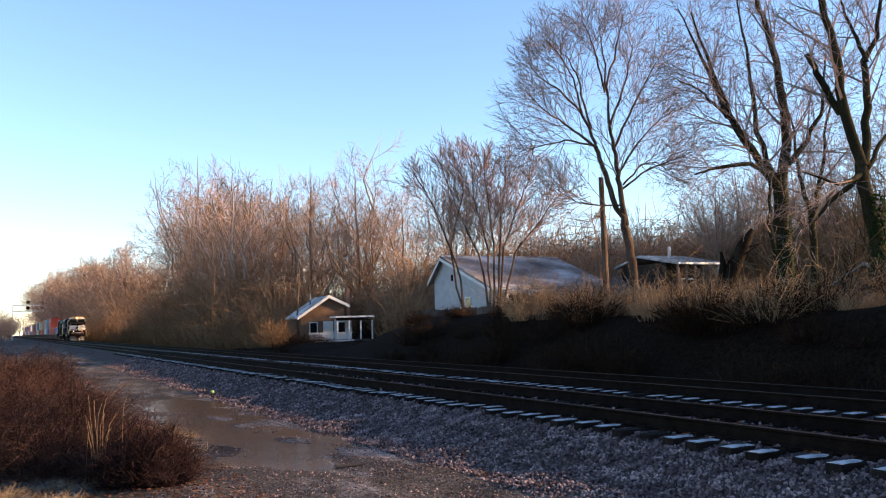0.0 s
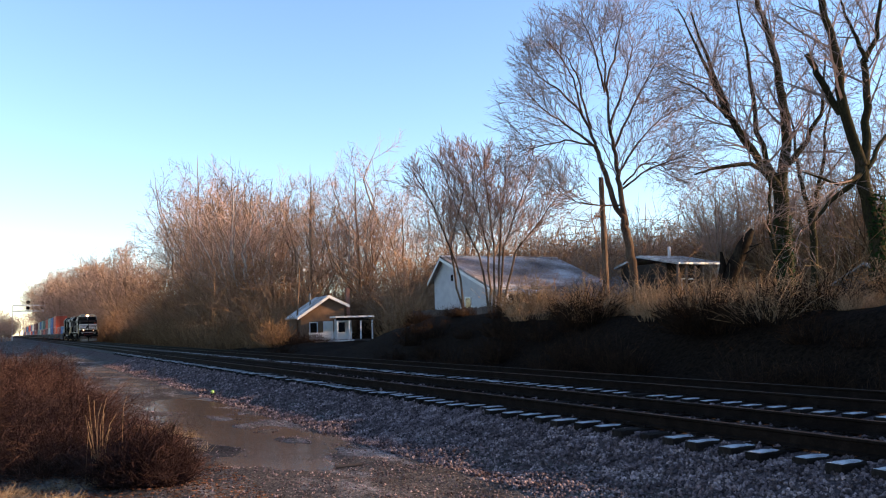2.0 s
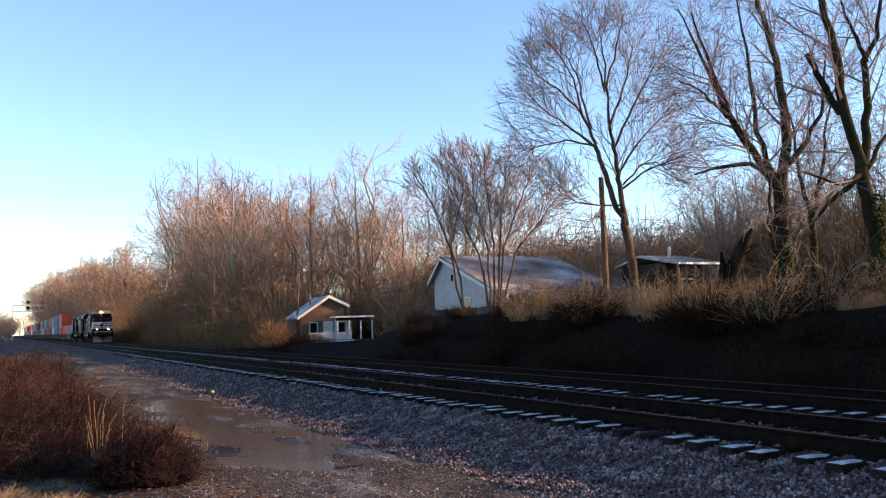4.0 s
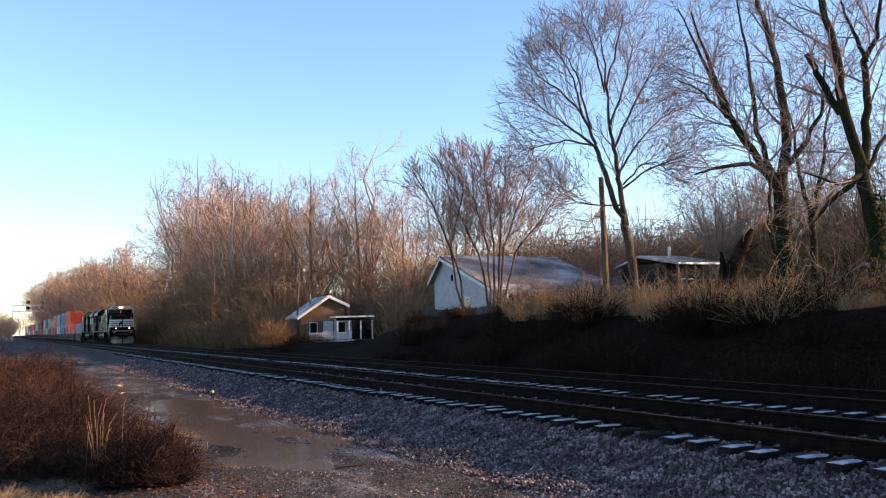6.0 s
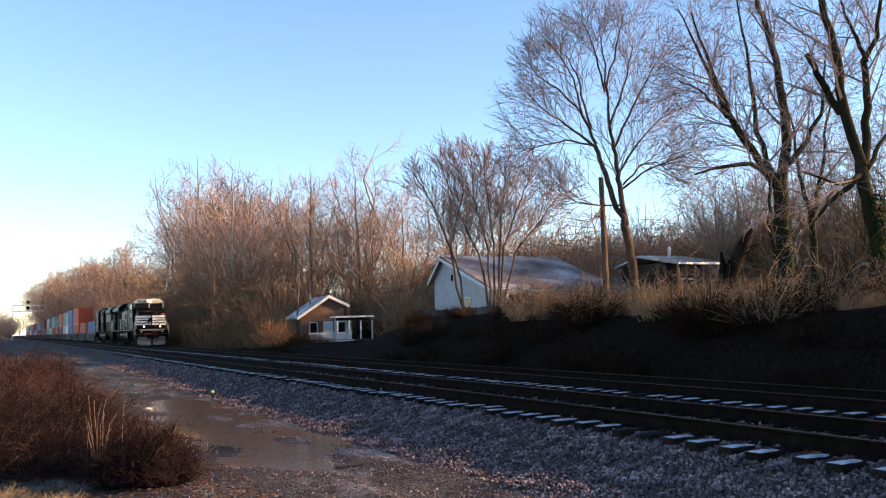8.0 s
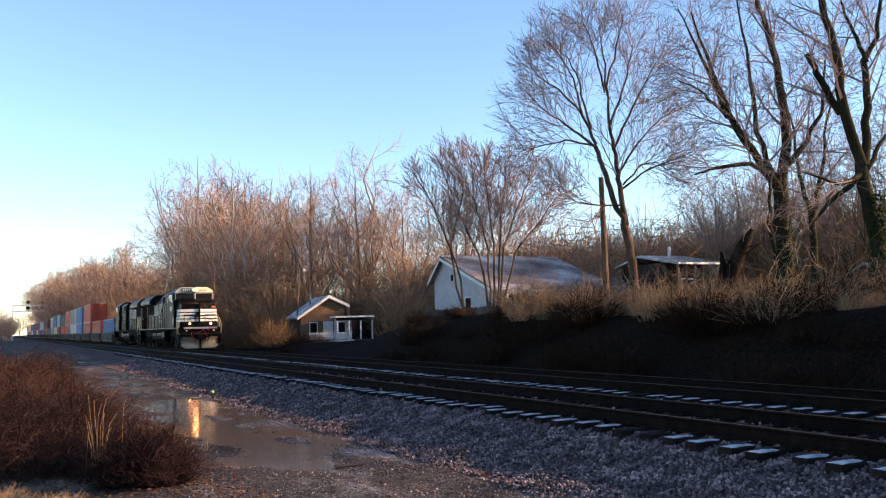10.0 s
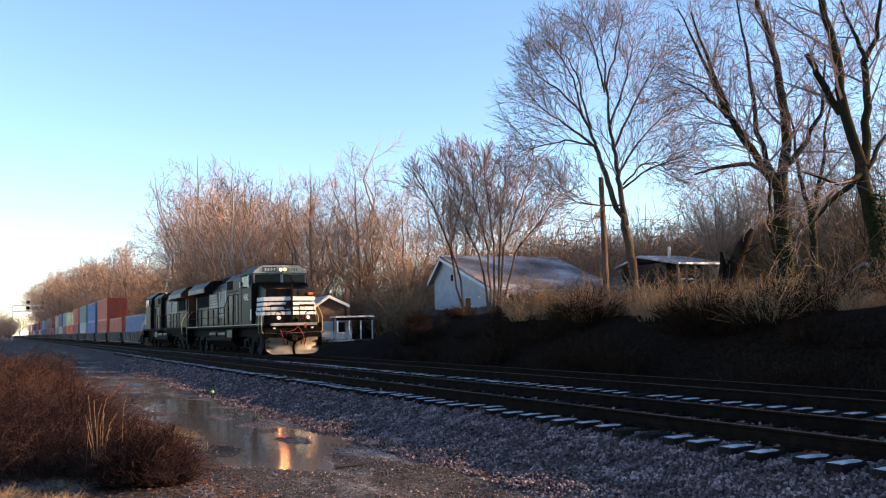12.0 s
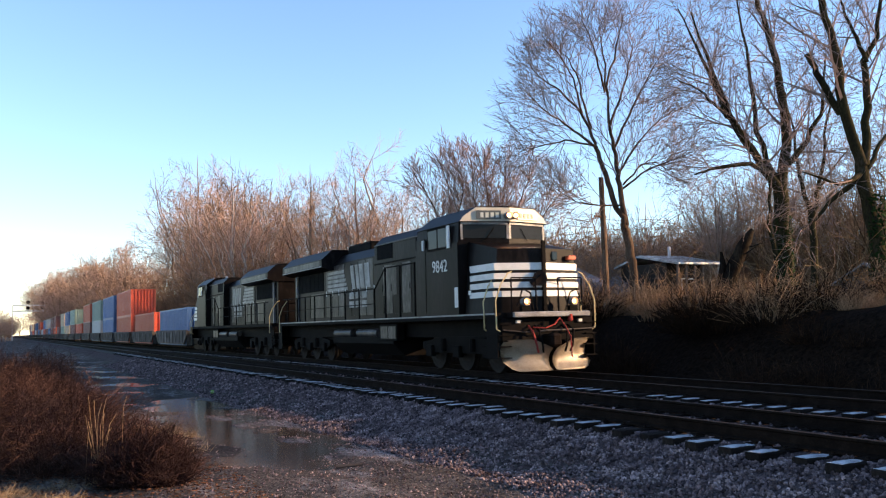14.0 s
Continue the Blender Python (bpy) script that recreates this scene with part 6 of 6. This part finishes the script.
def container(material, length, height, label):
    c = thing("container", label, "container", "shipping containers")
    w = 1.22
    bm = bmesh.new()
    # corrugated side walls
    for sx in (-1, 1):
        n = int(length / 0.28)
        prof = []
        for k in range(n):
            y = 0.12 + (length - 0.24) * k / n
            st = (length - 0.24) / n
            prof += [(sx * (w - 0.008), y), (sx * (w - 0.008), y + st * 0.35), (sx * (w - 0.045), y + st * 0.5), (sx * (w - 0.045), y + st * 0.85)]
        prof.append((sx * (w - 0.008), length - 0.12))
        lo = [bm.verts.new((x, y, 0.15)) for x, y in prof]
        hi = [bm.verts.new((x, y, height - 0.1)) for x, y in prof]
        for k in range(len(prof) - 1):
            bm.faces.new((lo[k], lo[k + 1], hi[k + 1], hi[k]))
    part("side_wall", bm, material, c)
    for y, d in ((0.0, -1), (length, 1)):
        bm = bmesh.new()
        prof = []
        for k in range(7):
            x, st = -w + 0.14 + (2 * w - 0.28) * k / 7, (2 * w - 0.28) / 7
            prof += [(x, 0.02), (x + st * 0.4, 0.02), (x + st * 0.5, 0.11), (x + st * 0.9, 0.11)]
        prof.append((w - 0.14, 0.02))
        lo = [bm.verts.new((x, y - d * q, 0.15)) for x, q in prof]
        hi = [bm.verts.new((x, y - d * q, height - 0.1)) for x, q in prof]
        for k in range(len(prof) - 1):
            bm.faces.new((lo[k], lo[k + 1], hi[k + 1], hi[k]))
        part("end_wall", bm, material, c)
        for sx in (-1, 1):
            part("corner_post", boxed(sx * (w - 0.07) - 0.07, sx * (w - 0.07) + 0.07, y - d * 0.07 - 0.07, y - d * 0.07 + 0.07, 0.0, height), material, c)
        for z in (0.0, height - 0.12):
            part("end_rail", boxed(-w + 0.14, w - 0.14, y - d * 0.06 - 0.055, y - d * 0.06 + 0.055, z, z + 0.12), material, c)
    for sx in (-1, 1):
        for z in (0.0, height - 0.1):
            part("side_rail", boxed(sx * (w - 0.06) - 0.055, sx * (w - 0.06) + 0.055, 0.14, length - 0.14, z, z + (0.15 if z == 0 else 0.1)), material, c)
    part("roof", boxed(-w + 0.1, w - 0.1, 0.1, length - 0.1, height - 0.06, height - 0.02), material, c)
    part("floor", boxed(-w + 0.1, w - 0.1, 0.1, length - 0.1, 0.06, 0.12), "sooty", c)
    return c


WHEELS = []
TRAIN = []      # each moving thing with its place behind the leading coupler, its height and its turn
lead = locomotive("black diesel freight locomotive with white nose stripes, lamps lit", True, WHEELS)
TRAIN.append((lead, 0.0, 0.0, 0))
TRAIN.append((locomotive("sooty black diesel locomotive coupled backwards behind the leader", False, WHEELS), 43.2, 0.0, 180))
first = well_car(WHEELS)
paints = {
    "box_blue": "blue corrugated steel shipping container in a well car",
    "box_brown": "brown-red corrugated steel shipping container in a well car",
    "box_red": "bright orange-red corrugated steel shipping container on another",
    "box_grey": "pale grey corrugated steel shipping container on the train",
    "box_green": "dull green corrugated steel shipping container on the train",
    "box_tan": "tan corrugated steel shipping container on the train",
}
models = {}
LOAD = [("box_blue", None), ("box_red", None), ("box_red", "box_red"), ("box_blue", "box_blue"), ("box_grey", "box_green"), ("box_brown", "box_red"),
        ("box_red", None), ("box_brown", "box_green"), ("box_tan", "box_blue"), ("box_green", "box_tan"), ("box_brown", None), ("box_red", "box_brown"),
        ("box_brown", "box_brown"), ("box_blue", None), ("box_brown", "box_grey"), ("box_red", "box_blue"), ("box_grey", None), ("box_brown", "box_red"),
        ("box_blue", "box_brown"), ("box_brown", None), ("box_grey", "box_blue"), ("box_brown", "box_brown"), ("box_red", None), ("box_brown", "box_tan"),
        ("box_blue", "box_grey"), ("box_brown", "box_brown")]
for k, (low_box, high_box) in enumerate(LOAD):
    at = 43.3 + 15.4 * k
    TRAIN.append((first if k == 0 else copy_thing(first, pose(0, 0, 0)), at, 0.0, 0))
    z = 0.34
    for paint in (low_box, high_box):
        if paint:
            if paint in models:
                box_ob = copy_thing(models[paint], pose(0, 0, 0))
            else:
                box_ob = models[paint] = container(paint, 12.19, 2.68, paints[paint])
            TRAIN.append((box_ob, at + 1.6, z, 0))
            z += 2.69


def motions():
    def run(t):
        d = 14 - t
        return 18.676 + 11.41 * d + 0.012 * d * d
    for ob, behind, z, turn in TRAIN:
        walk(ob, [(k * 1.0, pose(FAR, run(k * 1.0) + behind, z, 0, 0, turn)) for k in range(15)])
    for w, at, r in WHEELS:
        back = -1 if w.parent is not lead else 1
        walk(w, [(k / 15, pose(0, at, r, back * math.degrees((run(0) - run(k / 15)) / r), 0, 0)) for k in range(211)])


# ---- ties and crushed stone ----
def build_ties(track, cx, y0, count, phase):
    bm = boxed(-1.36, 1.36, -0.115, 0.115, -0.36, -0.187, bevel=0.012)
    tie_mesh = bpy.data.meshes.new("tie")
    bm.to_mesh(tie_mesh)
    bm.free()
    tie_mesh.materials.append(MAT["tie"])
    rng = random.Random(int(cx * 10))
    ices = []
    for kind in range(5):
        bm = bmesh.new()
        for sx in (-1, 1):
            inner = rng.uniform(0.84, 1.0)
            n = 9
            rim = []
            for k in range(n):
                rim.append((sx * (inner + (1.345 - inner) * k / (n - 1)), -0.105 + rng.uniform(0, 0.035) + (0.06 * rng.random() if k < 2 else 0)))
            for k in range(n):
                rim.append((sx * (1.345 - (1.345 - inner) * k / (n - 1)), 0.105 - rng.uniform(0, 0.035) - (0.06 * rng.random() if k > n - 3 else 0)))
            prism(bm, rim, "z", -0.1865, -0.1815)
        ice = bpy.data.meshes.new("frost")
        bm.to_mesh(ice)
        bm.free()
        ice.materials.append(MAT["frost"])
        ices.append(ice)
    bm = bmesh.new()
    for sx in (-0.755, 0.755):
        box(bm, sx - 0.19, sx + 0.19, -0.09, 0.09, -0.1868, -0.172)
        for q in (-0.13, 0.13):
            box(bm, sx + q - 0.015, sx + q + 0.015, -0.05, -0.02, -0.172, -0.15)
    plate = bpy.data.meshes.new("tie_plate")
    bm.to_mesh(plate)
    bm.free()
    plate.materials.append(MAT["rail"])
    for k in range(count):
        y = y0 + phase + 0.517 * k + rng.gauss(0, 0.02)
        tie = new("tie", tie_mesh)
        tie.parent = track
        tie.matrix_local = pose(cx + rng.gauss(0, 0.05), y, rng.gauss(0, 0.006), 0, 0, rng.gauss(0, 0.8))
        for nm, me in (("frost", ices[rng.randrange(5)]), ("tie_plate", plate)):
            if nm == "frost" and rng.random() < 0.07:
                continue
            ob = new(nm, me)
            ob.parent = tie
    bm_v, bm_f = [], []
    y = y0 + phase + 0.517 * count
    while y < 420:
        for z0, z1, h, m in ((-0.36, -0.187, 1.3, 0),):
            n = len(bm_v)
            for zz in (z0, z1):
                bm_v += [(cx - h, y - 0.11, zz), (cx + h, y - 0.11, zz), (cx + h, y + 0.11, zz), (cx - h, y + 0.11, zz)]
            bm_f += [(n, n + 1, n + 5, n + 4), (n + 1, n + 2, n + 6, n + 5), (n + 2, n + 3, n + 7, n + 6), (n + 3, n, n + 4, n + 7), (n + 4, n + 5, n + 6, n + 7)]
        y += 0.517
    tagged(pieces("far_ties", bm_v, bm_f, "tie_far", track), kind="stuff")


build_ties(track_near, NEAR, 0.0, 140, 0.226)
build_ties(track_far, FAR, 0.0, 140, 0.1)


def stone_points(rng):
    """A rough lump with eleven corners."""
    bm = bmesh.new()
    bmesh.ops.create_icosphere(bm, subdivisions=1, radius=1)
    out = [v.co * rng.uniform(0.75, 1.2) for v in bm.verts], [tuple(v.index for v in f.verts) for f in bm.faces]
    bm.free()
    return out


def build_ballast():
    rng = np.random.default_rng(4)
    r2 = random.Random(9)
    shapes = [stone_points(r2) for _ in range(6)]
    coords = [np.array([tuple(v) for v in s[0]]) for s in shapes]
    faces0 = np.array(shapes[0][1])
    all_v, all_f, n = [], [], 0

    octa = np.array([(1, 0, 0), (-1, 0, 0), (0, 1, 0), (0, -1, 0), (0, 0, 1), (0, 0, -1)], float)
    octa_f = np.array([(0, 2, 4), (2, 1, 4), (1, 3, 4), (3, 0, 4), (2, 0, 5), (1, 2, 5), (3, 1, 5), (0, 3, 5)])

    def scatter(count, x0, x1, y0, y1, size, near_pow=1.6, small=False):
        nonlocal n
        y = y0 + (y1 - y0) * rng.random(count) ** near_pow
        x = x0 + (x1 - x0) * rng.random(count)
        s = size * rng.uniform(0.5, 1.25, count) * (1 + 0.012 * np.maximum(y - 12, 0))
        z = ground_z(x, y) + s * 0.25
        for i in range(count):
            c = (octa * rng.uniform(0.7, 1.3, (6, 1)) if small else coords[i % 6]) * s[i] * rng.uniform(0.7, 1.2, 3)
            w = rng.uniform(0, 6.28)
            ca, sa = math.cos(w), math.sin(w)
            rot = np.stack([c[:, 0] * ca - c[:, 1] * sa, c[:, 0] * sa + c[:, 1] * ca, c[:, 2]], 1)
            all_v.append(rot + (x[i], y[i], z[i]))
            all_f.append((octa_f if small else faces0) + n)
            n += len(c)

    scatter(9000, 5.6, 7.9, 4, 16, 0.028, 1.2)
    scatter(8000, 5.6, 8.0, 4, 18, 0.024, 1.2, True)
    scatter(15000, 5.6, 7.9, 14, 60, 0.03, 1.5, True)
    scatter(1800, 10.2, 11.6, 5, 45, 0.04)
    scatter(2200, 7.7, 10.3, 4, 30, 0.034)
    scatter(15000, 1.6, 7.0, 7.0, 24, 0.015, 1.7, True)
    v = np.concatenate(all_v)
    f = np.concatenate(all_f)
    tagged(pieces("ballast", v.tolist(), f.tolist(), "stone"), "crushed grey stone ballast on the track shoulder", "ballast", kind="stuff")


build_ballast()
motions()
